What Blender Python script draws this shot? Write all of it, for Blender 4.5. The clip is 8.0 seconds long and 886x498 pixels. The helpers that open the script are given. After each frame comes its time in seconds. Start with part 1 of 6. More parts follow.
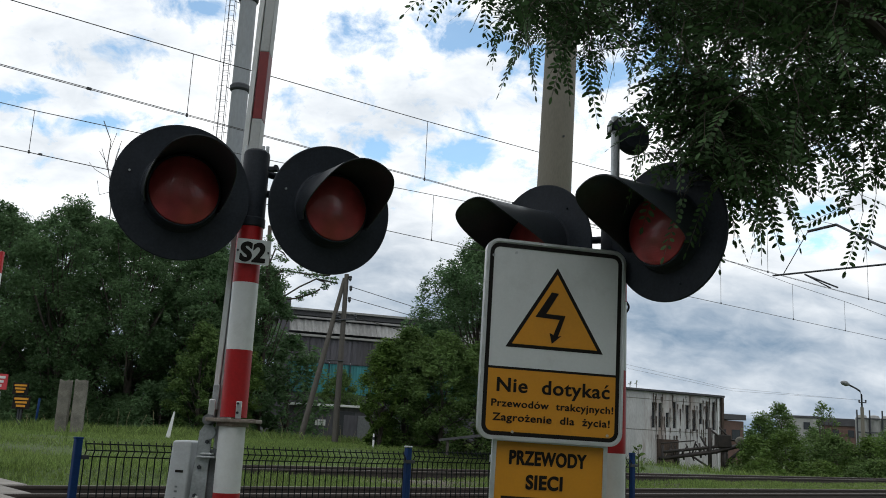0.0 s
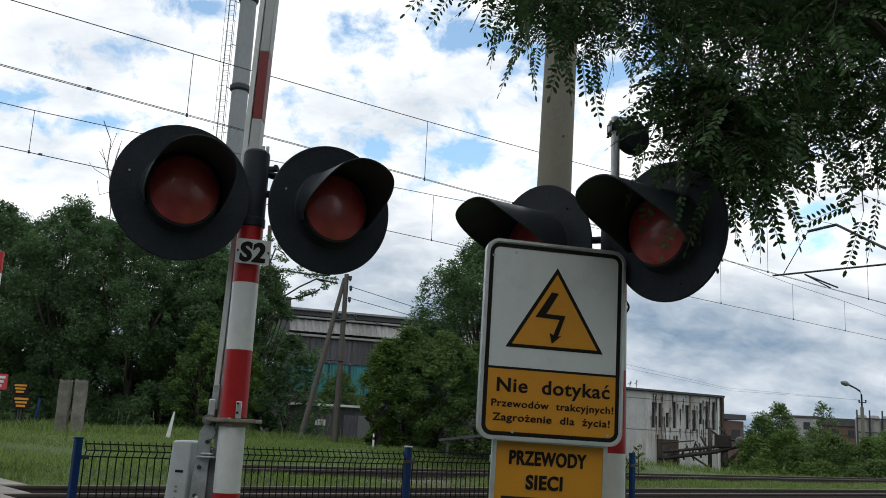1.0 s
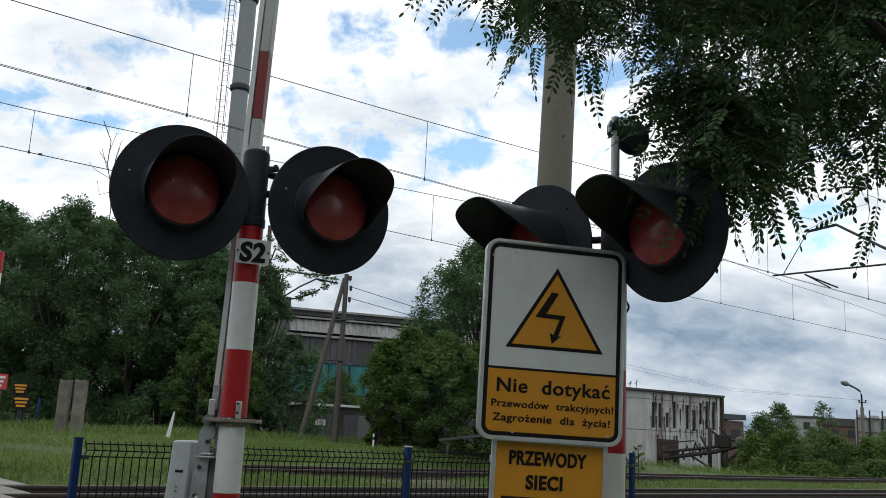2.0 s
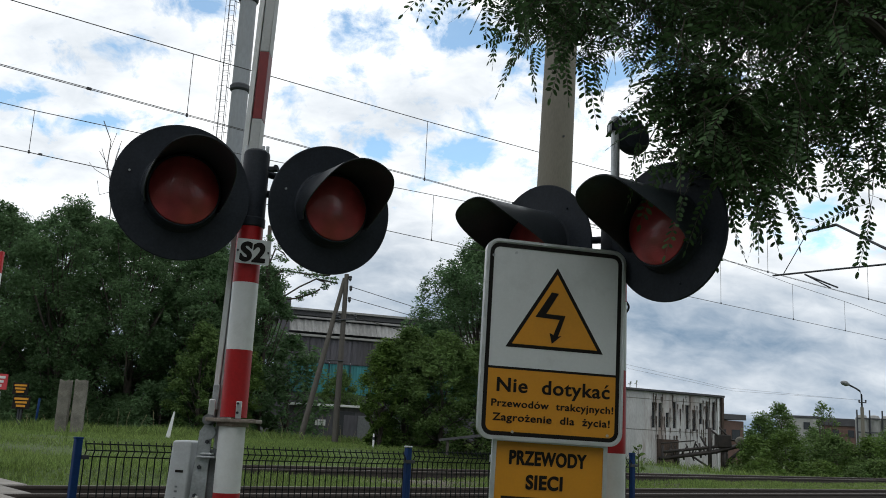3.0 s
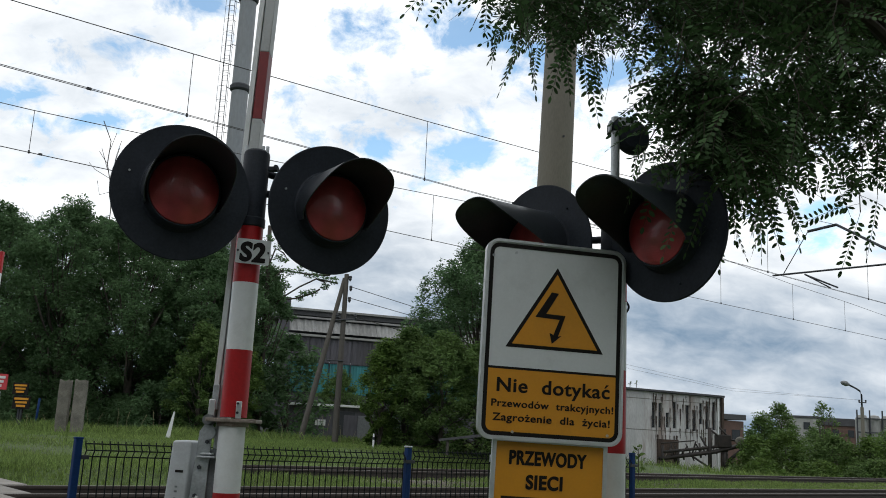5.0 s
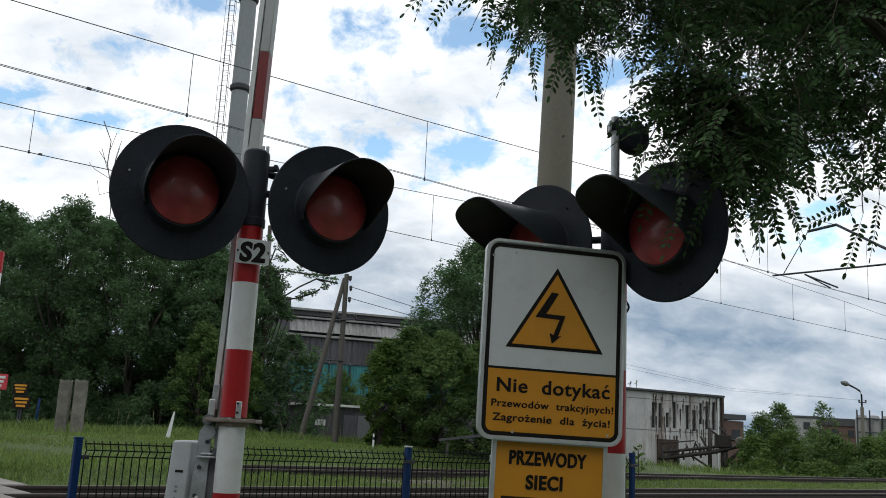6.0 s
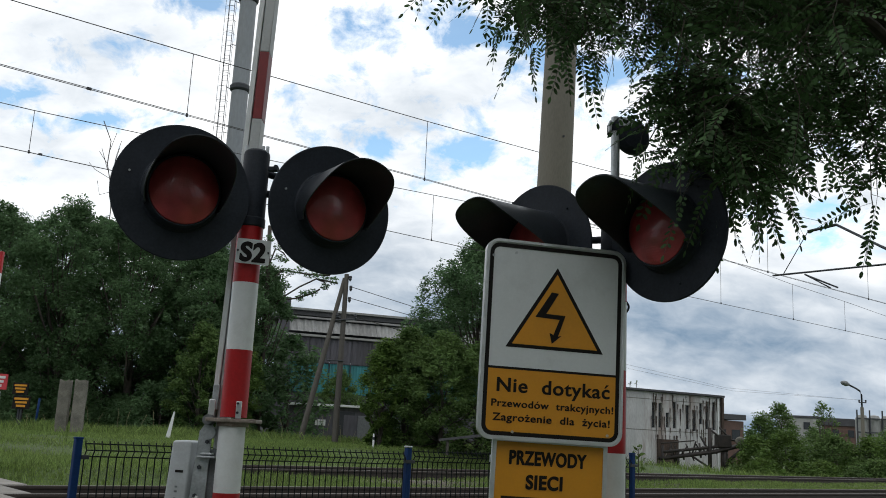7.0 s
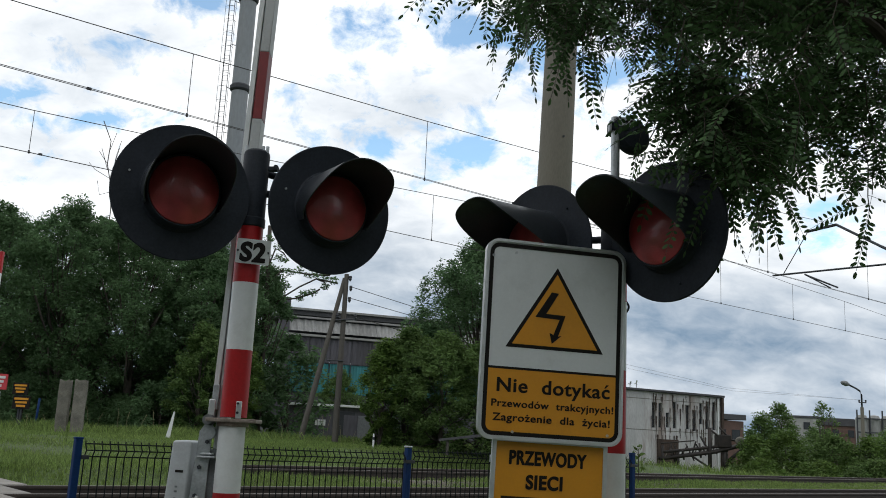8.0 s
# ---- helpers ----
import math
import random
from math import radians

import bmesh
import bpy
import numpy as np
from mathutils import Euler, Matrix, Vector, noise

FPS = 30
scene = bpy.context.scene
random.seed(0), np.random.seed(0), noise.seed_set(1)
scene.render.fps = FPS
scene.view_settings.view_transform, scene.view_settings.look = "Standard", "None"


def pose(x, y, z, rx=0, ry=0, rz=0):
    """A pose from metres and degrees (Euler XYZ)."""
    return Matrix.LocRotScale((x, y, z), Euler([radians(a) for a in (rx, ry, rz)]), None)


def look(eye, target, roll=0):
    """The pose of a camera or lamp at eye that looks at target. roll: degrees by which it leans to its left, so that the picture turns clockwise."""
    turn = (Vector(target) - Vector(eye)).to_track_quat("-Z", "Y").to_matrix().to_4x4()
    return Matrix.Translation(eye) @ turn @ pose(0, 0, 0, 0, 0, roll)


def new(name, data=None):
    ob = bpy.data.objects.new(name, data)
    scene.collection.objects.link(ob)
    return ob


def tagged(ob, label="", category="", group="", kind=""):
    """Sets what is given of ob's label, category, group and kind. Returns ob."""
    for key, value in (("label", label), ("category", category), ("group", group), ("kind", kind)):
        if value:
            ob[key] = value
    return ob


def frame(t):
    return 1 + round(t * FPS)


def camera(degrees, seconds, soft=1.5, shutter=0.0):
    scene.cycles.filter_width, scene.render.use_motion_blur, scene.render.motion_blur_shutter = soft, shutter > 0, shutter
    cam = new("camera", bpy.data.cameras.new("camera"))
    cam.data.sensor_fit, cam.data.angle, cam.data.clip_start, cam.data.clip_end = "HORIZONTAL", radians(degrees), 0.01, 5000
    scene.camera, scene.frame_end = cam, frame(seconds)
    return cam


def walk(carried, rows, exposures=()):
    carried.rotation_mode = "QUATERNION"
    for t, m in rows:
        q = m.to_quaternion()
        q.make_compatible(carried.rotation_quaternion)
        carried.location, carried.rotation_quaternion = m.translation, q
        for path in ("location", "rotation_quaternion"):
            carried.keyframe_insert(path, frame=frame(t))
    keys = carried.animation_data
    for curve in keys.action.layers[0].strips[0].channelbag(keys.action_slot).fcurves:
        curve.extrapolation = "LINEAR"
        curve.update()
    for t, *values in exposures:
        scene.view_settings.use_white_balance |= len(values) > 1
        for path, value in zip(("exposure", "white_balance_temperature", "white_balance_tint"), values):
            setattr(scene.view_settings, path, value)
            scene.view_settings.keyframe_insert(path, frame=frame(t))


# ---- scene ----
# ---- camera ----
cam = camera(51.1, 8.0, soft=0.95)
EYE = pose(0, 0, 1.6, 101.45, 0, 0) @ pose(0, 0, 0, 0, 0, 2.8)
walk(cam, [(0.0, EYE), (8.0, EYE)])

# ---- sky, sun, exposure ----
scene.view_settings.exposure = 0.1
SUN_AZ, SUN_EL = 215.0, 48.0   # degrees from the view's forward axis (clockwise), degrees up
world = bpy.data.worlds.new("sky")
scene.world = world
world.use_nodes = True
wn = world.node_tree.nodes
sky = wn.new("ShaderNodeTexSky")
sky.sky_type = 'NISHITA'
sky.sun_disc = False
sky.sun_elevation = radians(SUN_EL)
sky.sun_rotation = radians(SUN_AZ)
sky.air_density = 1.1
sky.dust_density = 0.3
sky.ozone_density = 0.3
tint = wn.new("ShaderNodeMix")
tint.data_type, tint.blend_type = 'RGBA', 'MULTIPLY'
tint.inputs[0].default_value = 1.0
tint.inputs[7].default_value = (1.0, 1.25, 1.3, 1)
world.node_tree.links.new(sky.outputs[0], tint.inputs[6])
world.node_tree.links.new(tint.outputs[2], wn["Background"].inputs[0])
wn["Background"].inputs[1].default_value = 0.15
sun = new("sun", bpy.data.lights.new("sun", "SUN"))
sun.data.energy = 1.0
sun.data.angle = radians(12)
sun.data.color = (1.0, 0.96, 0.9)
sun_from = Vector((math.sin(radians(SUN_AZ)) * math.cos(radians(SUN_EL)), math.cos(radians(SUN_AZ)) * math.cos(radians(SUN_EL)), math.sin(radians(SUN_EL)))) * 60
sun.matrix_world = look(sun_from, (0, 0, 0))


# ---- materials ----
def mat(name, color, rough=0.6, metal=0.0, scale=8.0, vary=0.25, bump=0.15, fine=90.0, dirt=None, dirt_amount=0.35, island=0.0, objrand=0.0, coat=0.0, stretch=(1, 1, 1), bumpdist=0.004):
    """A painted, stone or metal surface: colour varied at two scales, patches of dirt, fine relief."""
    m = bpy.data.materials.new(name)
    m.use_nodes = True
    nt = m.node_tree
    N, L = nt.nodes, nt.links
    b = N["Principled BSDF"]
    tc = N.new("ShaderNodeTexCoord")
    mp = N.new("ShaderNodeMapping")
    mp.inputs["Scale"].default_value = stretch
    L.new(tc.outputs["Object"], mp.inputs[0])
    n1 = N.new("ShaderNodeTexNoise")
    n1.inputs["Scale"].default_value = scale
    n1.inputs["Detail"].default_value = 6
    n1.inputs["Roughness"].default_value = 0.65
    n2 = N.new("ShaderNodeTexNoise")
    n2.inputs["Scale"].default_value = fine
    n2.inputs["Detail"].default_value = 3
    L.new(mp.outputs[0], n1.inputs[0])
    L.new(mp.outputs[0], n2.inputs[0])
    c = Vector(color)
    ramp = N.new("ShaderNodeValToRGB")
    ramp.color_ramp.elements[0].position, ramp.color_ramp.elements[1].position = 0.3, 0.72
    ramp.color_ramp.elements[0].color = (*(c * (1 - vary)), 1)
    ramp.color_ramp.elements[1].color = (*[min(1, v * (1 + vary)) for v in c], 1)
    L.new(n1.outputs[0], ramp.inputs[0])
    out = ramp.outputs[0]
    mix = N.new("ShaderNodeMix")
    mix.data_type, mix.blend_type = 'RGBA', 'OVERLAY'
    mix.inputs[0].default_value = min(1, vary * 1.6)
    L.new(out, mix.inputs[6])
    L.new(n2.outputs[0], mix.inputs[7])
    out = mix.outputs[2]
    if dirt:
        n3 = N.new("ShaderNodeTexNoise")
        n3.inputs["Scale"].default_value = scale * 0.6
        n3.inputs["Detail"].default_value = 9
        n3.inputs["Roughness"].default_value = 0.75
        L.new(mp.outputs[0], n3.inputs[0])
        r3 = N.new("ShaderNodeValToRGB")
        r3.color_ramp.elements[0].position, r3.color_ramp.elements[1].position = 0.5, 0.68
        r3.color_ramp.elements[1].color = (dirt_amount,) * 3 + (1,)
        L.new(n3.outputs[0], r3.inputs[0])
        md = N.new("ShaderNodeMix")
        md.data_type = 'RGBA'
        L.new(r3.outputs[0], md.inputs[0])
        L.new(out, md.inputs[6])
        md.inputs[7].default_value = (*dirt, 1)
        out = md.outputs[2]
    if island or objrand:
        hs = N.new("ShaderNodeHueSaturation")
        src = N.new("ShaderNodeNewGeometry").outputs["Random Per Island"] if island else N.new("ShaderNodeObjectInfo").outputs["Random"]
        mr = N.new("ShaderNodeMapRange")
        mr.inputs[3].default_value, mr.inputs[4].default_value = 1 - (island or objrand), 1 + (island or objrand)
        L.new(src, mr.inputs[0])
        L.new(mr.outputs[0], hs.inputs["Value"])
        L.new(out, hs.inputs["Color"])
        out = hs.outputs[0]
    L.new(out, b.inputs["Base Color"])
    b.inputs["Metallic"].default_value = metal
    rr = N.new("ShaderNodeMapRange")
    rr.inputs[3].default_value, rr.inputs[4].default_value = max(0.03, rough - 0.12), min(1, rough + 0.12)
    L.new(n1.outputs[0], rr.inputs[0])
    L.new(rr.outputs[0], b.inputs["Roughness"])
    b.inputs["Coat Weight"].default_value = coat
    if bump:
        bp = N.new("ShaderNodeBump")
        bp.inputs["Strength"].default_value = bump
        bp.inputs["Distance"].default_value = bumpdist
        L.new(n2.outputs[0], bp.inputs["Height"])
        L.new(bp.outputs[0], b.inputs["Normal"])
    return m


def leaf_mat(name, color, through_amount=0.35, vary=0.35, rough=0.65):
    """Thin leaves: diffuse with light through them, each leaf a little different."""
    m = bpy.data.materials.new(name)
    m.use_nodes = True
    N, L = m.node_tree.nodes, m.node_tree.links
    b = N["Principled BSDF"]
    g = N.new("ShaderNodeNewGeometry")
    hs = N.new("ShaderNodeHueSaturation")
    hs.inputs["Color"].default_value = (*color, 1)
    mr = N.new("ShaderNodeMapRange")
    mr.inputs[3].default_value, mr.inputs[4].default_value = 1 - vary, 1 + vary
    mh = N.new("ShaderNodeMapRange")
    mh.inputs[3].default_value, mh.inputs[4].default_value = 0.475, 0.515
    L.new(g.outputs["Random Per Island"], mr.inputs[0])
    L.new(mr.outputs[0], hs.inputs["Value"])
    tc = N.new("ShaderNodeTexCoord")
    nz = N.new("ShaderNodeTexNoise")
    nz.inputs["Scale"].default_value = 1.2
    nz.inputs["Detail"].default_value = 3
    L.new(tc.outputs["Object"], nz.inputs[0])
    L.new(nz.outputs[0], mh.inputs[0])
    L.new(mh.outputs[0], hs.inputs["Hue"])
    L.new(hs.outputs[0], b.inputs["Base Color"])
    b.inputs["Roughness"].default_value = rough
    b.inputs["Specular IOR Level"].default_value = 0.2
    tr = N.new("ShaderNodeBsdfTranslucent")
    L.new(hs.outputs[0], tr.inputs[0])
    mx = N.new("ShaderNodeMixShader")
    mx.inputs[0].default_value = through_amount
    L.new(b.outputs[0], mx.inputs[1])
    L.new(tr.outputs[0], mx.inputs[2])
    L.new(mx.outputs[0], N["Material Output"].inputs[0])
    return m


M_RED = mat("red_paint", (0.36, 0.012, 0.014), 0.4, scale=5, vary=0.15, bump=0.05, dirt=(0.14, 0.03, 0.03), dirt_amount=0.3)
M_WHITE = mat("white_paint", (0.62, 0.635, 0.63), 0.4, scale=5, vary=0.06, bump=0.05, dirt=(0.36, 0.34, 0.3), dirt_amount=0.35)
M_BOOMWHITE = mat("aged_white_paint", (0.42, 0.43, 0.425), 0.5, scale=5, vary=0.08, bump=0.05, dirt=(0.22, 0.21, 0.2), dirt_amount=0.4)
M_BOOMRED = mat("aged_red_paint", (0.19, 0.012, 0.014), 0.5, scale=5, vary=0.15, bump=0.05)
M_BLACK = mat("black_plastic", (0.0175, 0.022, 0.03), 0.62, scale=6, vary=0.3, bump=0.08, dirt=(0.022, 0.025, 0.03), dirt_amount=0.4)
M_HOOD = mat("black_hood_plastic", (0.026, 0.031, 0.038), 0.4, scale=6, vary=0.3, bump=0.06)
M_GALV = mat("galvanised_steel", (0.42, 0.44, 0.45), 0.45, metal=0.75, scale=14, vary=0.2, bump=0.06)
M_GREYSTEEL = mat("dull_grey_steel", (0.17, 0.18, 0.185), 0.55, metal=0.4, scale=14, vary=0.2, bump=0.1, dirt=(0.09, 0.07, 0.055), dirt_amount=0.4)
M_RUSTYSTEEL = mat("rusty_galvanised_steel", (0.26, 0.22, 0.19), 0.6, metal=0.4, scale=16, vary=0.25, bump=0.1, dirt=(0.13, 0.06, 0.03), dirt_amount=0.7)
M_ALU = mat("aluminium", (0.6, 0.61, 0.61), 0.4, metal=0.8, scale=20, vary=0.08, bump=0.03)
M_GREYBOX = mat("grey_enamel", (0.4, 0.42, 0.43), 0.45, scale=6, vary=0.08, bump=0.05, dirt=(0.2, 0.19, 0.17), dirt_amount=0.4)
M_SIGNWHITE = mat("sign_white", (0.57, 0.59, 0.59), 0.45, scale=4, vary=0.05, bump=0.02, dirt=(0.36, 0.37, 0.36), dirt_amount=0.4)
M_SIGNYELLOW = mat("sign_yellow", (0.57, 0.24, 0.005), 0.5, scale=4, vary=0.06, bump=0.02, dirt=(0.4, 0.2, 0.02), dirt_amount=0.3)
M_SIGNBLACK = mat("sign_black", (0.008, 0.006, 0.005), 0.7, scale=6, vary=0.2, bump=0.02)
M_BLUE = mat("blue_powder_coat", (0.004, 0.026, 0.1), 0.6, scale=10, vary=0.15, bump=0.04)
M_WIRE = mat("dark_green_wire", (0.006, 0.009, 0.01), 0.6, scale=20, vary=0.2, bump=0.02)
M_CONCRETE = mat("pole_concrete", (0.155, 0.143, 0.115), 0.85, scale=2.2, vary=0.14, bump=0.3, dirt=(0.17, 0.16, 0.13), dirt_amount=0.5, stretch=(1, 1, 0.25))
M_OLDCONC = mat("old_concrete", (0.175, 0.165, 0.14), 0.9, scale=3, vary=0.45, bump=0.7, dirt=(0.05, 0.045, 0.035), dirt_amount=0.75, bumpdist=0.03)
M_RAIL = mat("rail_steel", (0.034, 0.026, 0.021), 0.75, metal=0.15, scale=10, vary=0.3, bump=0.2)
M_RAILTOP = mat("polished_rail_head", (0.24, 0.22, 0.2), 0.45, metal=0.6, scale=10, vary=0.1, bump=0.03)
M_SLEEPER = mat("sleeper_concrete", (0.2, 0.18, 0.16), 0.9, scale=6, vary=0.25, bump=0.4, objrand=0.2)
M_BALLAST = mat("ballast_stone", (0.09, 0.08, 0.06), 0.95, scale=5, vary=0.4, bump=0.8, fine=40, dirt=(0.09, 0.07, 0.05), dirt_amount=0.6, bumpdist=0.03, island=0.3)
M_COPPER = mat("wire_copper", (0.03, 0.028, 0.026), 0.6, metal=0.3, scale=20, vary=0.2, bump=0)
M_DARKSTEEL = mat("dark_steel", (0.035, 0.038, 0.044), 0.55, metal=0.3, scale=10, vary=0.25, bump=0.1)
M_CHIMNEY = mat("chimney_grey_steel", (0.21, 0.225, 0.24), 0.6, metal=0.1, scale=0.5, vary=0.12, bump=0.1, dirt=(0.2, 0.2, 0.2), dirt_amount=0.5, fine=8, stretch=(1, 1, 0.3))
M_WOOD = mat("weathered_pole_wood", (0.088, 0.08, 0.07), 0.9, scale=3, vary=0.25, bump=0.4, stretch=(1, 1, 0.1))
M_BARK = mat("bark", (0.06, 0.05, 0.04), 0.95, scale=5, vary=0.35, bump=0.8, stretch=(1, 1, 0.3), bumpdist=0.02)
M_LEAF = leaf_mat("dark_tree_leaf", (0.09, 0.162, 0.072), 0.5)
M_LEAF2 = leaf_mat("green_tree_leaf", (0.098, 0.165, 0.05), 0.45)
M_BUSHLEAF = leaf_mat("bush_leaf", (0.08, 0.14, 0.03), 0.35)
M_LOCUST = leaf_mat("locust_leaflet", (0.05, 0.098, 0.036), 0.32, 0.55)
M_GRASSBLADE = leaf_mat("grass_blade", (0.145, 0.215, 0.058), 0.35, 0.45, 0.6)
M_TWIG = mat("twig", (0.05, 0.04, 0.028), 0.85, scale=8, vary=0.3, bump=0.2)
M_RED.node_tree.nodes["Principled BSDF"].inputs["Specular IOR Level"].default_value = 0.3
M_BLACK.node_tree.nodes["Principled BSDF"].inputs["Specular IOR Level"].default_value = 0.22
M_BLUE.node_tree.nodes["Principled BSDF"].inputs["Specular IOR Level"].default_value = 0.15
M_WIRE.node_tree.nodes["Principled BSDF"].inputs["Specular IOR Level"].default_value = 0.15
M_SIGNBLACK.node_tree.nodes["Principled BSDF"].inputs["Specular IOR Level"].default_value = 0.22


def ground_mat():
    m = mat("meadow_soil", (0.07, 0.108, 0.028), 0.95, scale=0.5, vary=0.4, bump=0.8, fine=14, dirt=(0.1, 0.11, 0.045), dirt_amount=0.4, bumpdist=0.05)
    return m


M_GROUND = ground_mat()


def red_lens_mat():
    """Red moulded signal glass: clear coat over a fine square prism pattern."""
    m = bpy.data.materials.new("red_lens")
    m.use_nodes = True
    N, L = m.node_tree.nodes, m.node_tree.links
    b = N["Principled BSDF"]
    b.inputs["Base Color"].default_value = (0.4, 0.018, 0.012, 1)
    b.inputs["Roughness"].default_value = 0.42
    b.inputs["Coat Weight"].default_value = 0.7
    b.inputs["Coat Roughness"].default_value = 0.13
    tc = N.new("ShaderNodeTexCoord")
    v = N.new("ShaderNodeTexVoronoi")
    v.inputs["Scale"].default_value = 95
    v.inputs["Randomness"].default_value = 0.25
    L.new(tc.outputs["Object"], v.inputs[0])
    nz = N.new("ShaderNodeTexNoise")
    nz.inputs["Scale"].default_value = 9
    nz.inputs["Detail"].default_value = 4
    L.new(tc.outputs["Object"], nz.inputs[0])
    rp = N.new("ShaderNodeValToRGB")
    rp.color_ramp.elements[0].position = 0.35
    rp.color_ramp.elements[1].position = 0.66
    rp.color_ramp.elements[0].color = (0.25, 0.024, 0.028, 1)
    rp.color_ramp.elements[1].color = (0.44, 0.05, 0.054, 1)
    # dust patches dull the glass
    dust = N.new("ShaderNodeMapRange")
    dust.inputs[1].default_value = 0.35
    dust.inputs[2].default_value = 0.65
    dust.inputs[3].default_value = 0.28
    dust.inputs[4].default_value = 0.6
    L.new(nz.outputs[0], dust.inputs[0])
    L.new(dust.outputs[0], b.inputs["Roughness"])
    L.new(nz.outputs[0], rp.inputs[0])
    L.new(rp.outputs[0], b.inputs["Base Color"])
    bp = N.new("ShaderNodeBump")
    bp.inputs["Strength"].default_value = 0.16
    bp.inputs["Distance"].default_value = 0.004
    L.new(v.outputs["Distance"], bp.inputs["Height"])
    L.new(bp.outputs[0], b.inputs["Normal"])
    return m


M_LENS = red_lens_mat()


# ---- mesh helpers ----
def mesh_of(name, bm, material, smooth=False):
    me = bpy.data.meshes.new(name)
    bm.to_mesh(me)
    bm.free()
    for mm in material if isinstance(material, (list, tuple)) else (material,):
        me.materials.append(mm)
    if smooth:
        me.shade_smooth()
        me.set_sharp_from_angle(angle=radians(21))
    return me


def part(name, bm, material, parent=None, label="", smooth=True):
    """Links a bmesh as one mesh object, under a thing or a part where one is given."""
    ob = new(name, mesh_of(name, bm, material, smooth))
    if parent:
        ob.parent = parent
    if label:
        ob["label"] = label
    return ob


def thing(name, at, label, category, group="", kind=""):
    """An empty at the base of a thing, which carries its parts."""
    e = new(name)
    e.empty_display_size = 0.1
    e.matrix_world = at if isinstance(at, Matrix) else Matrix.Translation(at)
    return tagged(e, label, category, group, kind)


def box(bm, size, at=(0, 0, 0), bevel=0.0, turn=None):
    made = bmesh.ops.create_cube(bm, size=1.0)["verts"]
    bmesh.ops.scale(bm, vec=size, verts=made)
    if bevel:
        edges = list({e for v in made for e in v.link_edges})
        r = bmesh.ops.bevel(bm, geom=edges, offset=bevel, segments=2, affect='EDGES', profile=0.5)
        made = list({v for f in r["faces"] for v in f.verts} | {v for v in made if v.is_valid})
    if turn is not None:
        bmesh.ops.transform(bm, matrix=turn, verts=made)
    bmesh.ops.translate(bm, vec=at, verts=made)
    return bm


def rod(bm, a, b, r0, r1=None, seg=20, caps=True):
    """A round bar from a to b."""
    a, b = Vector(a), Vector(b)
    d = b - a
    r1 = r0 if r1 is None else r1
    made = bmesh.ops.create_cone(bm, cap_ends=caps, segments=seg, radius1=r0, radius2=r1, depth=d.length)["verts"]
    m = Matrix.Translation((a + b) / 2) @ d.to_track_quat("Z", "Y").to_matrix().to_4x4()
    bmesh.ops.transform(bm, matrix=m, verts=made)
    return bm


def lathe(bm, rows, seg=48, start=0.0, sweep=360.0):
    """A turned form round z: rows of (radius, height)."""
    full = abs(sweep - 360) < 1e-3
    n = seg if full else seg + 1
    rings = []
    for r, z in rows:
        rings.append([bm.verts.new((r * math.cos(radians(start + sweep * k / seg)), r * math.sin(radians(start + sweep * k / seg)), z)) for k in range(n)])
    for a, b in zip(rings, rings[1:]):
        for k in range(seg):
            j = (k + 1) % n
            try:
                bm.faces.new((a[k], a[j], b[j], b[k]))
            except ValueError:
                pass
    bmesh.ops.remove_doubles(bm, verts=[v for ring in rings for v in ring], dist=1e-6)
    return bm


def prism(bm, outline, depth, at=0.0):
    """A flat plate: outline in x, z; it reaches from y = at to at + depth."""
    a = [bm.verts.new((x, at, z)) for x, z in outline]
    b = [bm.verts.new((x, at + depth, z)) for x, z in outline]
    bm.faces.new(a)
    bm.faces.new(b[::-1])
    n = len(a)
    for k in range(n):
        bm.faces.new((a[k], b[k], b[(k + 1) % n], a[(k + 1) % n]))
    bmesh.ops.recalc_face_normals(bm, faces=bm.faces)
    return bm


def rounded(x0, z0, x1, z1, r, n=6):
    pts = []
    for cx, cz, a0 in ((x1 - r, z1 - r, 0), (x0 + r, z1 - r, 90), (x0 + r, z0 + r, 180), (x1 - r, z0 + r, 270)):
        pts += [(cx + r * math.cos(radians(a0 + 90 * k / n)), cz + r * math.sin(radians(a0 + 90 * k / n))) for k in range(n + 1)]
    return pts


def ring_plate(bm, outer, inner, depth, at=0.0):
    """A flat frame between two outlines with the same number of points."""
    n = len(outer)
    rows = [[bm.verts.new((x, y, z)) for x, z in o] for o, y in ((outer, at), (inner, at), (inner, at + depth), (outer, at + depth))]
    for a, b in zip(rows, rows[1:] + rows[:1]):
        for k in range(n):
            bm.faces.new((a[k], a[(k + 1) % n], b[(k + 1) % n], b[k]))
    bmesh.ops.recalc_face_normals(bm, faces=bm.faces)
    return bm


# the tracks run this way; s along them, q across them
AZ = radians(50.7)
U = Vector((math.sin(AZ), math.cos(AZ), 0))
V = Vector((-math.cos(AZ), math.sin(AZ), 0))
TRACK = Matrix(((U.x, V.x, 0, 0), (U.y, V.y, 0, 0), (0, 0, 1, 0), (0, 0, 0, 1)))


def tr(s, q, z):
    return U * s + V * q + Vector((0, 0, z))


def smooth(a, b, x):
    k = min(1, max(0, (x - a) / (b - a)))
    return k * k * (3 - 2 * k)


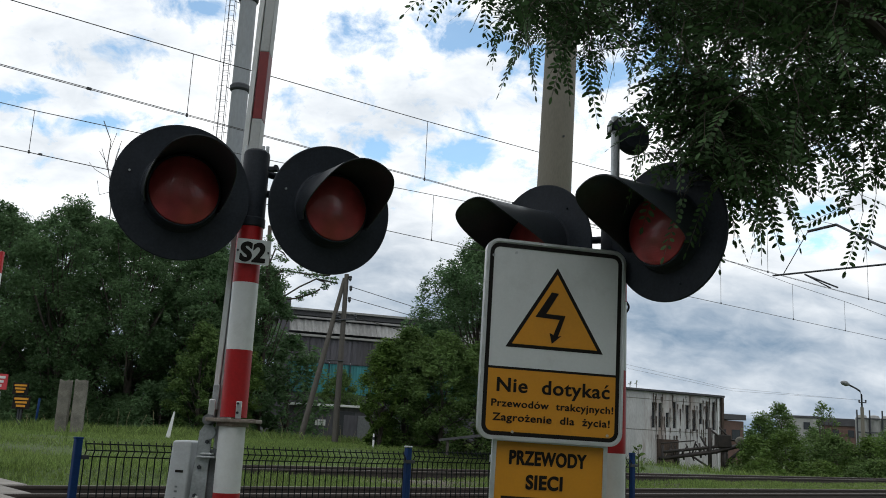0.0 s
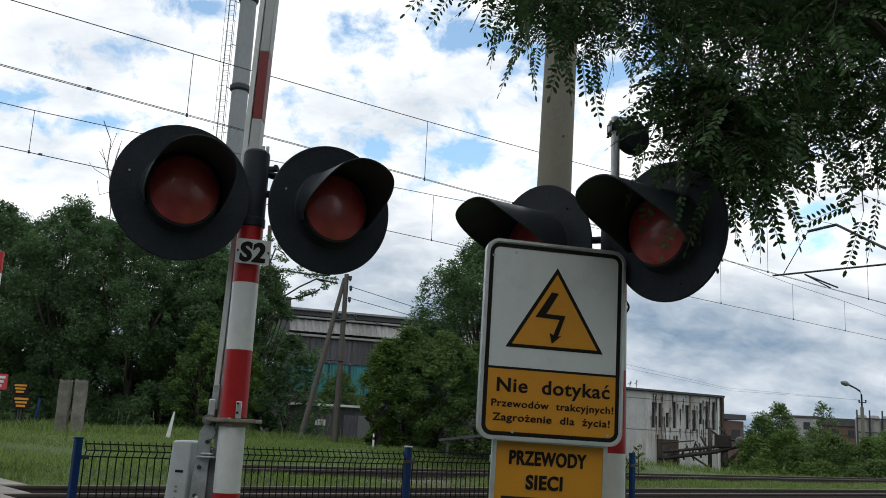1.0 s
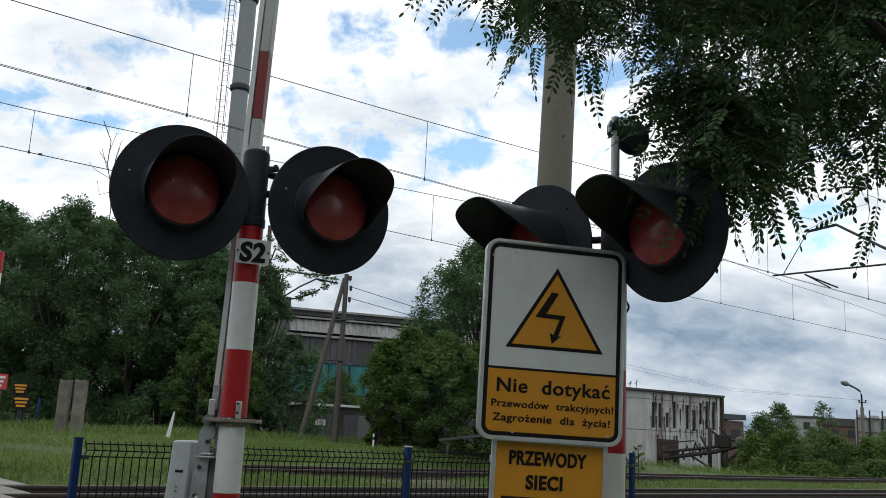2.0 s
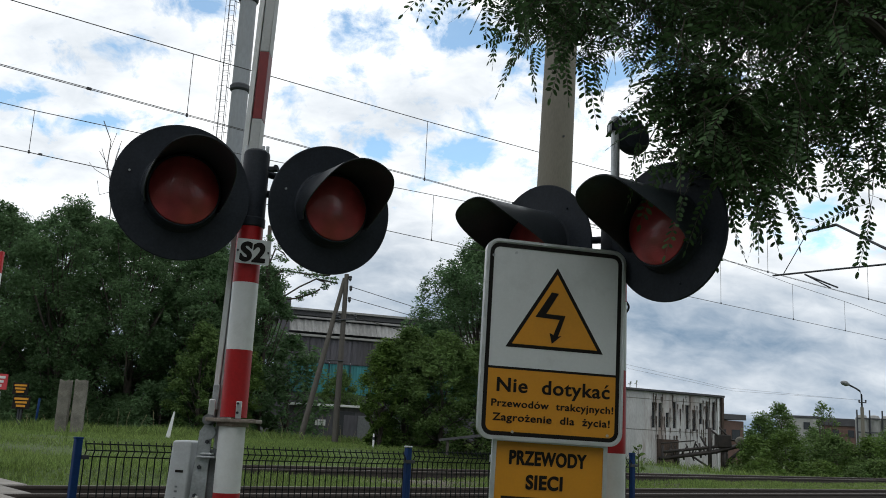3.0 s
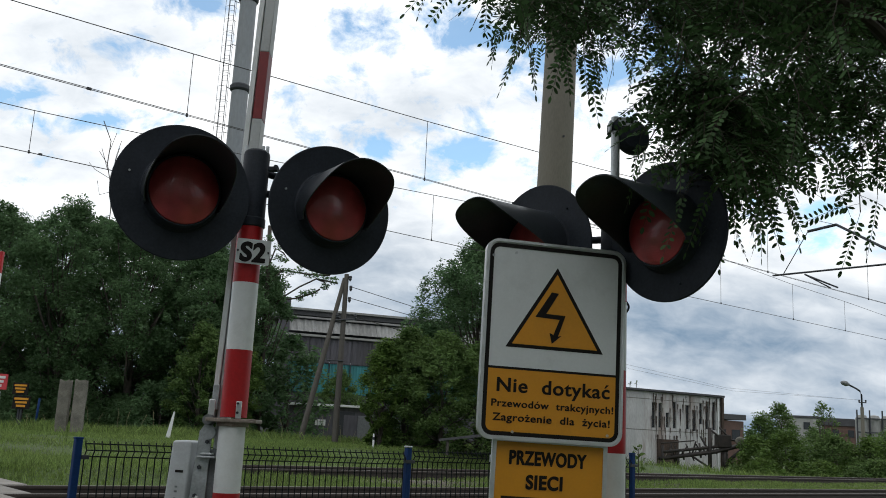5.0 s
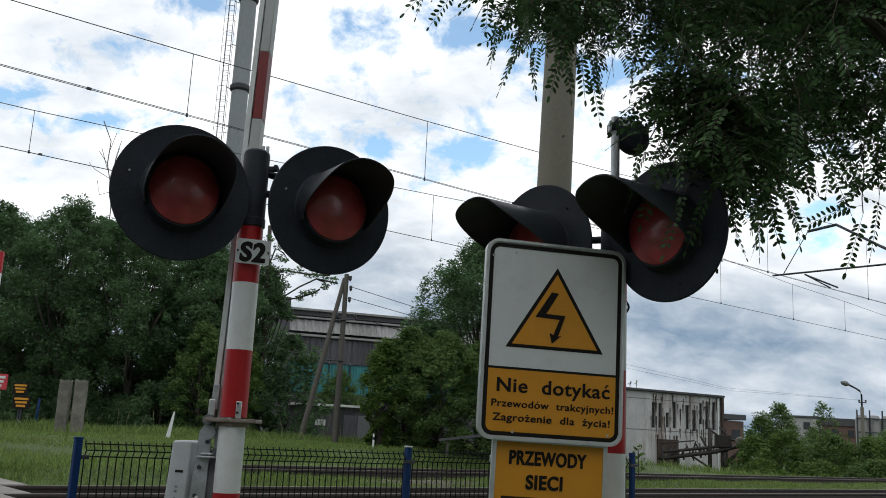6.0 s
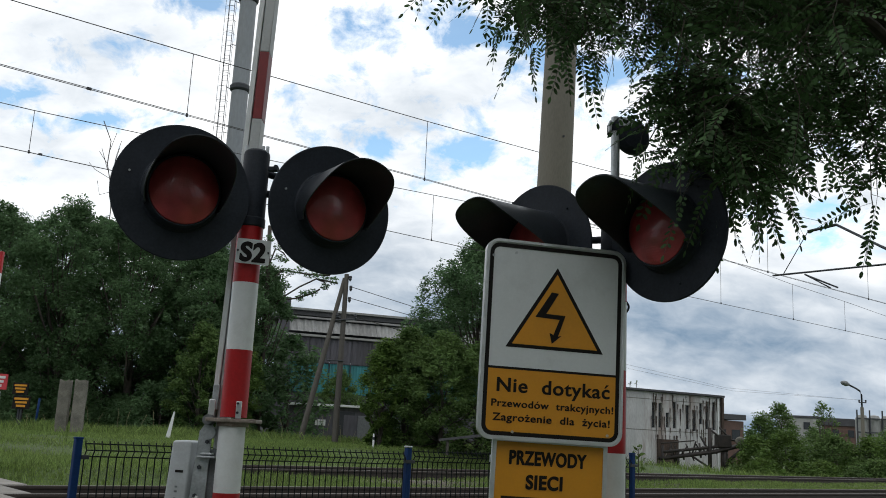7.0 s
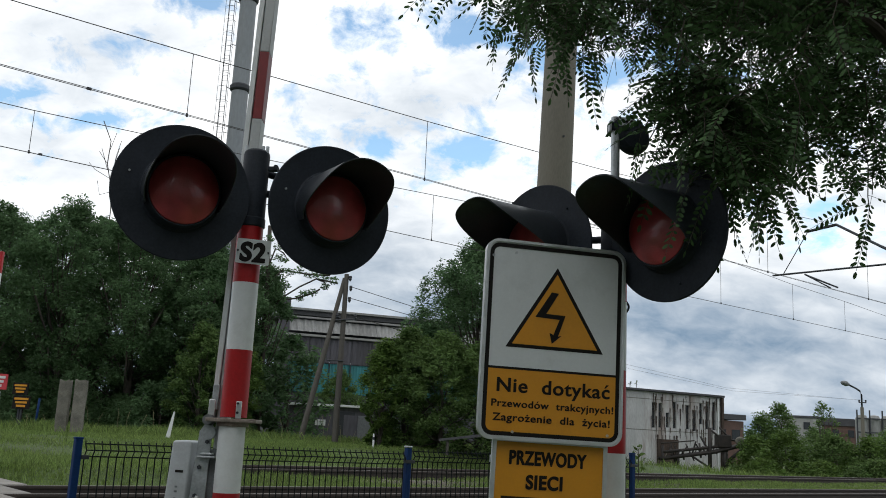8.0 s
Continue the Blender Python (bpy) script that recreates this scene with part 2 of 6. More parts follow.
def ground_z(s, q):
    """Height of the ground: the railway stands on a low bank, and the far side is higher by the trees."""
    z = 0.45 * smooth(6.8, 11.0, q) + 0.1 * smooth(15.0, 16.2, q)
    # beside the crossing the overgrown infill is level with the far rails
    z += 0.28 * (1 - smooth(7.2, 9.8, s)) * smooth(14.9, 16.0, q)
    far = 1.18 * (1 - smooth(22, 46, s)) + 0.18 * smooth(22, 46, s)
    k = smooth(19.6, 24.0, q)
    return z * (1 - k) + far * k


# ---- cloud layer ----
def cloud_mat():
    m = bpy.data.materials.new("clouds")
    m.use_nodes = True
    N, L = m.node_tree.nodes, m.node_tree.links
    N.remove(N["Principled BSDF"])
    tc = N.new("ShaderNodeTexCoord")

    # far off the layer is seen from the side, so its forms grow with the distance
    far = N.new("ShaderNodeVectorMath")
    far.operation = 'LENGTH'
    L.new(tc.outputs["Object"], far.inputs[0])
    grow = N.new("ShaderNodeMath")
    grow.operation = 'POWER'
    L.new(far.outputs["Value"], grow.inputs[0])
    grow.inputs[1].default_value = -0.3
    grown = N.new("ShaderNodeMath")
    grown.operation = 'MULTIPLY'
    L.new(grow.outputs[0], grown.inputs[0])
    grown.inputs[1].default_value = 2200.0 ** 0.3
    place = N.new("ShaderNodeVectorMath")
    place.operation = 'SCALE'
    L.new(tc.outputs["Object"], place.inputs[0])
    L.new(grown.outputs[0], place.inputs["Scale"])

    def noise_tex(scale, detail, rough, dist, off, long=1.0):
        mp = N.new("ShaderNodeMapping")
        mp.inputs["Location"].default_value = off
        mp.inputs["Scale"].default_value = (long, 1, 1)
        L.new(place.outputs[0], mp.inputs[0])
        n = N.new("ShaderNodeTexNoise")
        n.noise_dimensions = '2D'
        n.inputs["Scale"].default_value = scale
        n.inputs["Detail"].default_value = detail
        n.inputs["Roughness"].default_value = rough
        n.inputs["Distortion"].default_value = dist
        L.new(mp.outputs[0], n.inputs[0])
        return n.outputs[0]

    big = noise_tex(0.0016, 3, 0.5, 0.3, CLOUD_OFF)
    mid = noise_tex(0.0075, 12, 0.64, 0.2, (40, 10, 0))
    shade = noise_tex(0.0026, 6, 0.52, 0.1, (300, 90, 0), 0.6)
    mottle = noise_tex(0.011, 8, 0.6, 0.3, (77, 210, 0), 0.7)

    def math_node(op, a, b):
        n = N.new("ShaderNodeMath")
        n.operation = op
        for k, v in enumerate((a, b)):
            if isinstance(v, (int, float)):
                n.inputs[k].default_value = v
            else:
                L.new(v, n.inputs[k])
        return n.outputs[0]

    cover = math_node('ADD', math_node('ADD', math_node('MULTIPLY', big, 0.4), math_node('MULTIPLY', mid, 1.0)), 0.0)
    # rents in the layer where the blue shows: place, size along x and y, depth
    for cx, cy, rx, ry, k in CLOUD_RENTS:
        mp = N.new("ShaderNodeMapping")
        mp.vector_type = 'TEXTURE'
        mp.inputs["Location"].default_value = (cx, cy, 0)
        mp.inputs["Scale"].default_value = (rx, ry, 1e5)
        L.new(tc.outputs["Object"], mp.inputs[0])
        g = N.new("ShaderNodeTexGradient")
        g.gradient_type = 'SPHERICAL'
        L.new(mp.outputs[0], g.inputs[0])
        cover = math_node('SUBTRACT', cover, math_node('MULTIPLY', g.outputs["Fac"], k))
    # the layer closes up towards the horizon
    ln = N.new("ShaderNodeVectorMath")
    ln.operation = 'LENGTH'
    L.new(tc.outputs["Object"], ln.inputs[0])
    mr = N.new("ShaderNodeMapRange")
    mr.inputs[1].default_value, mr.inputs[2].default_value, mr.inputs[3].default_value, mr.inputs[4].default_value = 2500, 3500, 0.0, 0.38
    L.new(ln.outputs["Value"], mr.inputs[0])
    cover = math_node('ADD', cover, mr.outputs[0])
    rp = N.new("ShaderNodeValToRGB")
    rp.color_ramp.elements[0].position, rp.color_ramp.elements[1].position = 0.44, 0.65
    rp.color_ramp.elements[0].color = (0.1, 0.1, 0.1, 1)
    L.new(cover, rp.inputs[0])
    # towards the horizon one sees the layer's shaded underside
    cr = N.new("ShaderNodeValToRGB")
    cr.color_ramp.elements[0].position, cr.color_ramp.elements[1].position = 0.34, 1.0
    cr.color_ramp.elements[0].color = (0.97, 0.985, 0.992, 1)
    cr.color_ramp.elements[1].color = (0.13, 0.215, 0.32, 1)
    soft_shade = math_node('ADD', shade, math_node('MULTIPLY', math_node('SUBTRACT', mottle, 0.5), 0.32))
    L.new(math_node('MULTIPLY', math_node('ADD', soft_shade, math_node('MULTIPLY', mr.outputs[0], 1.2)), 0.85), cr.inputs[0])
    em = N.new("ShaderNodeEmission")
    em.inputs[1].default_value = 1.2
    L.new(cr.outputs[0], em.inputs[0])
    tp = N.new("ShaderNodeBsdfTransparent")
    mx = N.new("ShaderNodeMixShader")
    L.new(rp.outputs[0], mx.inputs[0])
    L.new(tp.outputs[0], mx.inputs[1])
    L.new(em.outputs[0], mx.inputs[2])
    L.new(mx.outputs[0], N["Material Output"].inputs[0])
    m.cycles.emission_sampling = 'NONE'
    return m


CLOUD_OFF = (120, 40, 0)
CLOUD_RENTS = [(-74, 1819, 330, 120, 0.27), (400, 1903, 260, 130, 0.34), (-863, 2168, 280, 85, 0.38), (-975, 2050, 170, 80, 0.3), (-176, 2303, 75, 80, 0.42), (20, 2290, 150, 60, 0.34), (323, 2435, 150, 85, 0.3), (-496, 1743, 140, 70, 0.34), (1052, 2611, 260, 130, 0.3), (86, 2336, 200, 70, 0.2), (70, 1847, 130, 60, 0.18), (1040, 2386, 200, 80, 0.22)]


def build_clouds():
    top, reach = 1000.0, 4300.0
    R = (reach * reach + top * top) / (2 * top)
    bm = bmesh.new()
    rings = []
    for k in range(1, 31):
        r = reach * (k / 30) ** 1.3
        z = math.sqrt(R * R - r * r) - (R - top)
        rings.append([bm.verts.new((r * math.cos(2 * math.pi * j / 72), r * math.sin(2 * math.pi * j / 72), z)) for j in range(72)])
    c = bm.verts.new((0, 0, top))
    for j in range(72):
        bm.faces.new((c, rings[0][j], rings[0][(j + 1) % 72]))
        for a, b in zip(rings, rings[1:]):
            bm.faces.new((a[j], b[j], b[(j + 1) % 72], a[(j + 1) % 72]))
    ob = part("backdrop_clouds", bm, cloud_mat())
    return tagged(ob, "broken layer of bright white and grey clouds", "clouds", kind="structure")


clouds = build_clouds()


# ---- ground ----
def axis_steps(fine0, fine1, step, reach):
    out = list(np.arange(fine0, fine1 + 1e-6, step))
    d = step
    while out[-1] < reach:
        d *= 1.35
        out.append(min(reach, out[-1] + d))
    d = step
    while out[0] > -reach:
        d *= 1.35
        out.insert(0, max(-reach, out[0] - d))
    return out


def build_ground():
    bm = bmesh.new()
    ss, qs = axis_steps(-10, 60, 0.8, 4300), axis_steps(0, 40, 0.5, 4300)
    rows = []
    for s in ss:
        row = []
        for q in qs:
            p = tr(s, q, ground_z(s, q))
            p.z += 0.05 * noise.noise(Vector((s * 0.5, q * 0.5, 3))) * smooth(15.5, 16.5, q) * (1 - smooth(200, 400, abs(s)))
            row.append(bm.verts.new(p))
        rows.append(row)
    for a, b in zip(rows, rows[1:]):
        for k in range(len(qs) - 1):
            bm.faces.new((a[k], b[k], b[k + 1], a[k + 1]))
    ob = part("ground", bm, M_GROUND)
    return tagged(ob, "rough grassy ground with a low railway bank", "ground", kind="structure")


build_ground()


# ---- railway ----
def rail_profile():
    return [(-0.07, 0), (0.07, 0), (0.07, 0.012), (0.012, 0.03), (0.01, 0.12), (0.036, 0.13), (0.036, 0.158), (0.028, 0.172), (-0.028, 0.172), (-0.036, 0.158), (-0.036, 0.13), (-0.01, 0.12), (-0.012, 0.03), (-0.07, 0.012)]


def rail_piece(name, s0, s1, q, ztop, parent):
    bm = bmesh.new()
    pr = rail_profile()
    a = [bm.verts.new(tr(s0, q + x, ztop - 0.172 + z)) for x, z in pr]
    b = [bm.verts.new(tr(s1, q + x, ztop - 0.172 + z)) for x, z in pr]
    n = len(pr)
    for k in range(n):
        f = bm.faces.new((a[k], a[(k + 1) % n], b[(k + 1) % n], b[k]))
        f.material_index = 1 if k == 7 else 0
    bm.faces.new(a)
    bm.faces.new(b[::-1])
    bmesh.ops.recalc_face_normals(bm, faces=bm.faces)
    return part(name, bm, [M_RAIL, M_RAILTOP], parent, smooth=False)


def build_track(q, ztop, label):
    t = thing("railway_track", tr(10, q, ztop - 0.3), label, "railway track", "railway tracks")
    inv = t.matrix_world.inverted()
    kids = [rail_piece("rail", -120, 260, q + d, ztop, t) for d in (-0.752, 0.752)]
    # ballast bed
    bm = bmesh.new()
    pr = [(-2.2, -0.45), (-1.5, -0.19), (1.5, -0.19), (2.2, -0.45)]
    prev = None
    for s in list(np.arange(-20, 60, 1.0)) + [80, 120, 260]:
        row = [bm.verts.new(tr(s, q + x, ztop + z + 0.03 * noise.noise(Vector((s, x, q))))) for x, z in pr]
        if prev:
            for k in range(3):
                bm.faces.new((prev[k], row[k], row[k + 1], prev[k + 1]))
        prev = row
    kids.append(part("ballast_bed", bm, M_BALLAST, t))
    # sleepers
    sb = bmesh.new()
    box(sb, (0.24, 2.5, 0.2), bevel=0.02)
    me = mesh_of("sleeper", sb, M_SLEEPER)
    for k in range(90):
        o = new("sleeper", me)
        o.parent = t
        o.matrix_parent_inverse = inv
        o.matrix_basis = Matrix.Translation(tr(-6 + k * 0.6, q, ztop - 0.275)) @ TRACK.to_3x3().to_4x4()
    for o in kids:
        o.matrix_parent_inverse = inv
    # loose stones, proud of the bed
    bm = bmesh.new()
    rnd = random.Random(int(q * 10))
    for k in range(2600):
        s, x = rnd.uniform(0, 40), rnd.uniform(-2.0, 2.0)
        z = ztop - 0.19 - max(0, abs(x) - 1.5) * 0.37
        r = rnd.uniform(0.025, 0.05)
        ps = [tr(s, q + x, z) + Vector((rnd.uniform(-r, r), rnd.uniform(-r, r), rnd.uniform(-0.01, r * 1.3))) for _ in range(5)]
        vs = [bm.verts.new(p) for p in ps]
        for a, b, c in ((0, 1, 2), (0, 2, 3), (0, 3, 4), (0, 4, 1), (1, 2, 3), (1, 3, 4)):
            bm.faces.new((vs[a], vs[b], vs[c]))
    o = part("ballast_gravel", bm, M_BALLAST, t, smooth=False)
    o.matrix_parent_inverse = inv
    o["kind"] = "stuff"
    return t


build_track(13.1, 0.667, "near railway track with worn steel rails on ballast")
build_track(17.2, 0.83, "far railway track with rails between tall weeds")


# ---- crossing signals ----
def frame_of(axis, at):
    """A frame whose z points along the axis, y up."""
    z = Vector(axis).normalized()
    x = Vector((0, 0, 1)).cross(z).normalized()
    y = z.cross(x)
    m = Matrix((x, y, z)).transposed().to_4x4()
    m.translation = at
    return m


def signal_lamp(parent, at, axis, hood=0.4):
    """A round red warning lamp: black backing disc, housing, lens and hood."""
    m = frame_of(axis, at)
    bm = bmesh.new()
    lathe(bm, [(0.0, -0.012), (0.2, -0.012), (0.292, -0.012), (0.3, -0.006), (0.3, 0.002), (0.297, 0.005), (0.27, 0.004), (0.2, 0.003), (0.18, 0.004), (0.17, 0.016), (0.16, 0.06), (0.156, 0.066), (0.15, 0.066), (0.149, 0.05)], 64)
    plate = part("backing_disc", bm, M_BLACK, parent)
    plate.matrix_local = m
    bm = bmesh.new()
    lathe(bm, [(0.19, -0.012), (0.185, -0.06), (0.16, -0.11), (0.1, -0.145), (0.0, -0.15)], 40)
    part("housing", bm, M_BLACK, plate)
    bm = bmesh.new()
    lathe(bm, [(0.151, 0.058), (0.147, 0.07), (0.122, 0.086), (0.08, 0.097), (0.04, 0.103), (0.0, 0.105)], 48)
    part("lens", bm, M_LENS, plate, "dull red moulded glass lens")
    # hood: longest at the crown, cut back to the sides, open below
    bm = bmesh.new()
    n, steps = 44, 8
    grid = {}
    for side, r in ((0, 0.172), (1, 0.1675)):
        for k in range(n + 1):
            a = radians(-26 + 232 * k / n)
            reach = 0.08 + (hood - 0.08) * smooth(-0.5, 0.8, math.sin(a))
            for j in range(steps + 1):
                z = 0.015 + (reach - 0.015) * j / steps
                flare = 1 + 0.03 * j / steps
                grid[side, k, j] = bm.verts.new((r * flare * math.cos(a), r * flare * math.sin(a), z))
    for k in range(n):
        for j in range(steps):
            bm.faces.new((grid[0, k, j], grid[0, k + 1, j], grid[0, k + 1, j + 1], grid[0, k, j + 1]))
            bm.faces.new((grid[1, k, j], grid[1, k, j + 1], grid[1, k + 1, j + 1], grid[1, k + 1, j]))
        bm.faces.new((grid[0, k, steps], grid[0, k + 1, steps], grid[1, k + 1, steps], grid[1, k, steps]))
    for k in (0, n):
        for j in range(steps):
            bm.faces.new((grid[0, k, j], grid[0, k, j + 1], grid[1, k, j + 1], grid[1, k, j]))
    bmesh.ops.recalc_face_normals(bm, faces=bm.faces)
    part("hood", bm, M_HOOD, plate, "black curved hood over the lens")
    for a in (45, 165, 285):
        bm = bmesh.new()
        rod(bm, (0.235 * math.cos(radians(a)), 0.235 * math.sin(radians(a)), 0.0), (0.235 * math.cos(radians(a)), 0.235 * math.sin(radians(a)), 0.012), 0.005, seg=6)
        part("screw", bm, M_BLACK if a != 165 else M_GALV, plate)
    return plate


def glyphs(words, bold):
    """Points and faces of a line of type with the built-in font."""
    cu = bpy.data.curves.new("letters", "FONT")
    cu.body = words
    cu.offset = bold
    cu.space_character = 1.08
    ob = bpy.data.objects.new("letters", cu)
    scene.collection.objects.link(ob)
    me = bpy.data.meshes.new_from_object(ob.evaluated_get(bpy.context.evaluated_depsgraph_get()))
    bpy.data.objects.remove(ob)
    co = np.array([v.co[:2] for v in me.vertices])
    return co, [tuple(p.vertices) for p in me.polygons]


ACCENTS = {"ć": ("c", "stroke"), "ó": ("o", "stroke"), "ż": ("z", "dot")}


def letters(line, parent, x0, x1, z0, z1, y=0.0, bold=0.0, weight=0.0009):
    """Black words in the x, z plane, one mesh a word; z0 is the base line, z1 the height of capitals."""
    plain = "".join(ACCENTS.get(c, (c,))[0] for c in line)
    whole, _ = glyphs(plain, bold)
    left, width = whole[:, 0].min(), whole[:, 0].max() - whole[:, 0].min()
    sx, sz = (x1 - x0) / width, (z1 - z0) / 0.729
    start = 0
    for word in line.split():
        start = line.index(word, start)
        stem = "".join(ACCENTS.get(c, (c,))[0] for c in word)
        co, faces = glyphs(stem, bold)
        # where the word begins: the width of the line up to its first letter's end, less that letter
        upto, _ = glyphs(plain[:start + 1], bold)
        first, _ = glyphs(plain[start], bold)
        shift = upto[:, 0].max() - first[:, 0].max()
        pts = [(x0 + (c[0] + shift - left) * sx, -0.0012, z0 + c[1] * sz) for c in co]
        for k, c in enumerate(word):
            if c in ACCENTS:
                end, _ = glyphs(stem[:k + 1], bold)
                one, _ = glyphs(stem[k], bold)
                cx = end[:, 0].max() - (one[:, 0].max() - one[:, 0].min()) / 2 + shift - left
                top = one[:, 1].max()
                shape = ((-0.07, 0.07), (0.0, 0.07), (0.14, 0.24), (0.02, 0.24)) if ACCENTS[c][1] == "stroke" else ((-0.06, 0.09), (0.06, 0.09), (0.06, 0.21), (-0.06, 0.21))
                faces.append(tuple(range(len(pts), len(pts) + 4)))
                pts += [(x0 + (cx + a) * sx, -0.0012, z0 + (top + b) * sz) for a, b in shape]
        # heavier strokes: the same outline again, a hair to either side
        n, base = len(pts), list(faces)
        for k, e in enumerate((weight, -weight)):
            pts += [(x + e, yy - 0.0002 * (k + 1), z + e * 0.6) for x, yy, z in pts[:n]]
            faces += [tuple(i + n * (k + 1) for i in f) for f in base]
        me = bpy.data.meshes.new("lettering")
        me.from_pydata(pts, [], faces)
        me.materials.append(M_SIGNBLACK)
        ob = new("lettering", me)
        ob.parent = parent
        ob.location = (0, y, 0)
        ob["label"] = "black word " + word
        start += len(word)


def post_bands(parent, r, levels):
    """A round post in painted lengths, butted end to end."""
    for z0, z1, mm in levels:
        bm = bmesh.new()
        rod(bm, (0, 0, z0), (0, 0, z1), r, seg=32)
        part("red_band" if mm is M_RED else "white_band", bm, mm, parent)


def build_barrier_signal():
    t = thing("crossing_signal", (-0.885, 4.15, 0), "striped red and white barrier post with two red warning lamps", "crossing signal", "crossing signals")
    W, R = M_WHITE, M_RED
    post_bands(t, 0.058, [(0.0, 0.5, R), (0.5, 0.9, W), (0.9, 1.319, R), (1.319, 1.6, W), (1.64, 1.935, R), (1.935, 2.237, W), (2.237, 2.62, R)])
    bm = bmesh.new()
    lathe(bm, [(0.0, 2.862), (0.045, 2.862), (0.057, 2.852), (0.06, 2.84), (0.06, 2.54), (0.064, 2.535), (0.064, 2.5), (0.058, 2.495)], 32)
    cap = part("mounting_sleeve", bm, M_BLACK, t, "black sleeve that carries the lamps")
    for x in (-0.045, 0.03, 0.05):
        bm = bmesh.new()
        rod(bm, (x, -0.02, 2.85), (x, -0.02, 2.88), 0.008, seg=8)
        part("bolt", bm, M_GALV, cap)
    # flange with stirrup and hinge
    bm = bmesh.new()
    box(bm, (0.22, 0.15, 0.016), (0.006, -0.005, 1.626), 0.003)
    part("flange", bm, M_RUSTYSTEEL, t, "steel flange plate across the post")
    bm = bmesh.new()
    lathe(bm, [(0.058, 1.6), (0.066, 1.6), (0.068, 1.604), (0.068, 1.62), (0.066, 1.624), (0.058, 1.624)], 32)
    part("collar", bm, M_RUSTYSTEEL, t)
    bm = bmesh.new()
    box(bm, (0.024, 0.008, 0.074), (0.034, -0.064, 1.672), 0.002)
    clip = part("clip", bm, M_ALU, t)
    for z in (1.66, 1.7):
        bm = bmesh.new()
        rod(bm, (0.03, -0.066, z), (0.03, -0.074, z), 0.006, seg=6)
        part("bolt", bm, M_DARKSTEEL, clip)
    # arms for the lamps
    for at, aim in ((Vector((-0.268, -0.221, 2.591)), 26.0), (Vector((0.356, 0.02, 2.602)), 30.0)):
        axis = (math.sin(radians(aim)), -math.cos(radians(aim)), -0.05)
        back = Vector(axis) * -0.13
        bm = bmesh.new()
        rod(bm, (0.02 if at.x > 0 else -0.02, 0, at.z + 0.16), at + back + Vector((0, 0, 0.12)), 0.017)
        rod(bm, (0.02 if at.x > 0 else -0.02, 0, at.z + 0.06), at + back + Vector((0, 0, 0.06)), 0.017)
        part("arm", bm, M_BLACK, t)
        signal_lamp(t, at, axis, 0.37)
    bm = bmesh.new()
    box(bm, (0.045, 0.03, 0.02), (0.085, -0.03, 2.77), 0.003)
    rod(bm, (0.1, -0.05, 2.775), (0.1, -0.02, 2.775), 0.012, seg=8)
    part("clamp", bm, M_BLACK, t)
    # identity plate
    bm = bmesh.new()
    prism(bm, rounded(-0.075, -0.056, 0.075, 0.056, 0.006, 3), 0.004, -0.075)
    pl = part("number_plate", bm, M_SIGNWHITE, t, "small white plate with black characters S2", smooth=False)
    pl.matrix_local = Matrix.Translation((0.032, 0, 2.371)) @ Matrix.Rotation(radians(4), 4, 'Z') @ Matrix.Rotation(radians(2.8), 4, 'Y')
    letters("S2", pl, -0.056, 0.056, -0.043, 0.043, -0.0755, 0.035, 0.002)
    for x in (-0.068, 0.068):
        bm = bmesh.new()
        rod(bm, (x, -0.076, 0.0), (x, -0.08, 0.0), 0.005, seg=8)
        part("rivet", bm, M_DARKSTEEL, pl)
    return t


def build_boom():
    foot, tip = Vector((-0.957, 4.24, 1.5)), Vector((-0.86, 4.24, 5.6))
    up = (tip - foot).normalized()
    m = Matrix.Translation(foot) @ up.to_track_quat("Z", "Y").to_matrix().to_4x4()
    t = thing("barrier_boom", m, "raised barrier boom striped white and red", "barrier")
    flat = (m.to_3x3().inverted() @ Vector((1, 0, 0)))
    spin = Matrix.Rotation(math.atan2(flat.y, flat.x), 4, 'Z')
    z = 0.0
    for ln, mm in ((1.2, M_BOOMWHITE), (0.338, M_BOOMWHITE), (0.34, M_BOOMRED), (0.62, M_BOOMWHITE), (0.34, M_BOOMRED), (0.62, M_BOOMWHITE), (0.34, M_BOOMRED), (0.3, M_BOOMWHITE)):
        bm = bmesh.new()
        box(bm, (0.046, 0.09, ln), (0.008, 0, z + ln / 2), 0.004)
        bmesh.ops.transform(bm, matrix=spin, verts=bm.verts)
        part("red_band" if mm is M_BOOMRED else "white_band", bm, mm, t)
        z += ln
    bm = bmesh.new()
    box(bm, (0.024, 0.1, z - 0.25), (-0.031, 0, 0.25 + (z - 0.25) / 2), 0.003)
    bmesh.ops.transform(bm, matrix=spin, verts=bm.verts)
    part("edge_strip", bm, M_WHITE, t, "bright white edge strip")
    bm = bmesh.new()
    box(bm, (0.03, 0.12, 0.11), (-0.026, -0.005, 0.225), 0.004)
    bmesh.ops.transform(bm, matrix=spin, verts=bm.verts)
    part("clamp_plate", bm, M_GALV, t)
    bm = bmesh.new()
    box(bm, (0.03, 0.1, 0.1), (-0.036, -0.02, 0.165), 0.004)
    bmesh.ops.transform(bm, matrix=spin, verts=bm.verts)
    cl = part("clamp_plate", bm, M_ALU, t)
    for z2 in (0.13, 0.2):
        bm = bmesh.new()
        rod(bm, (-0.036, -0.068, z2), (-0.036, -0.08, z2), 0.008, seg=6)
        part("bolt", bm, M_DARKSTEEL, cl)


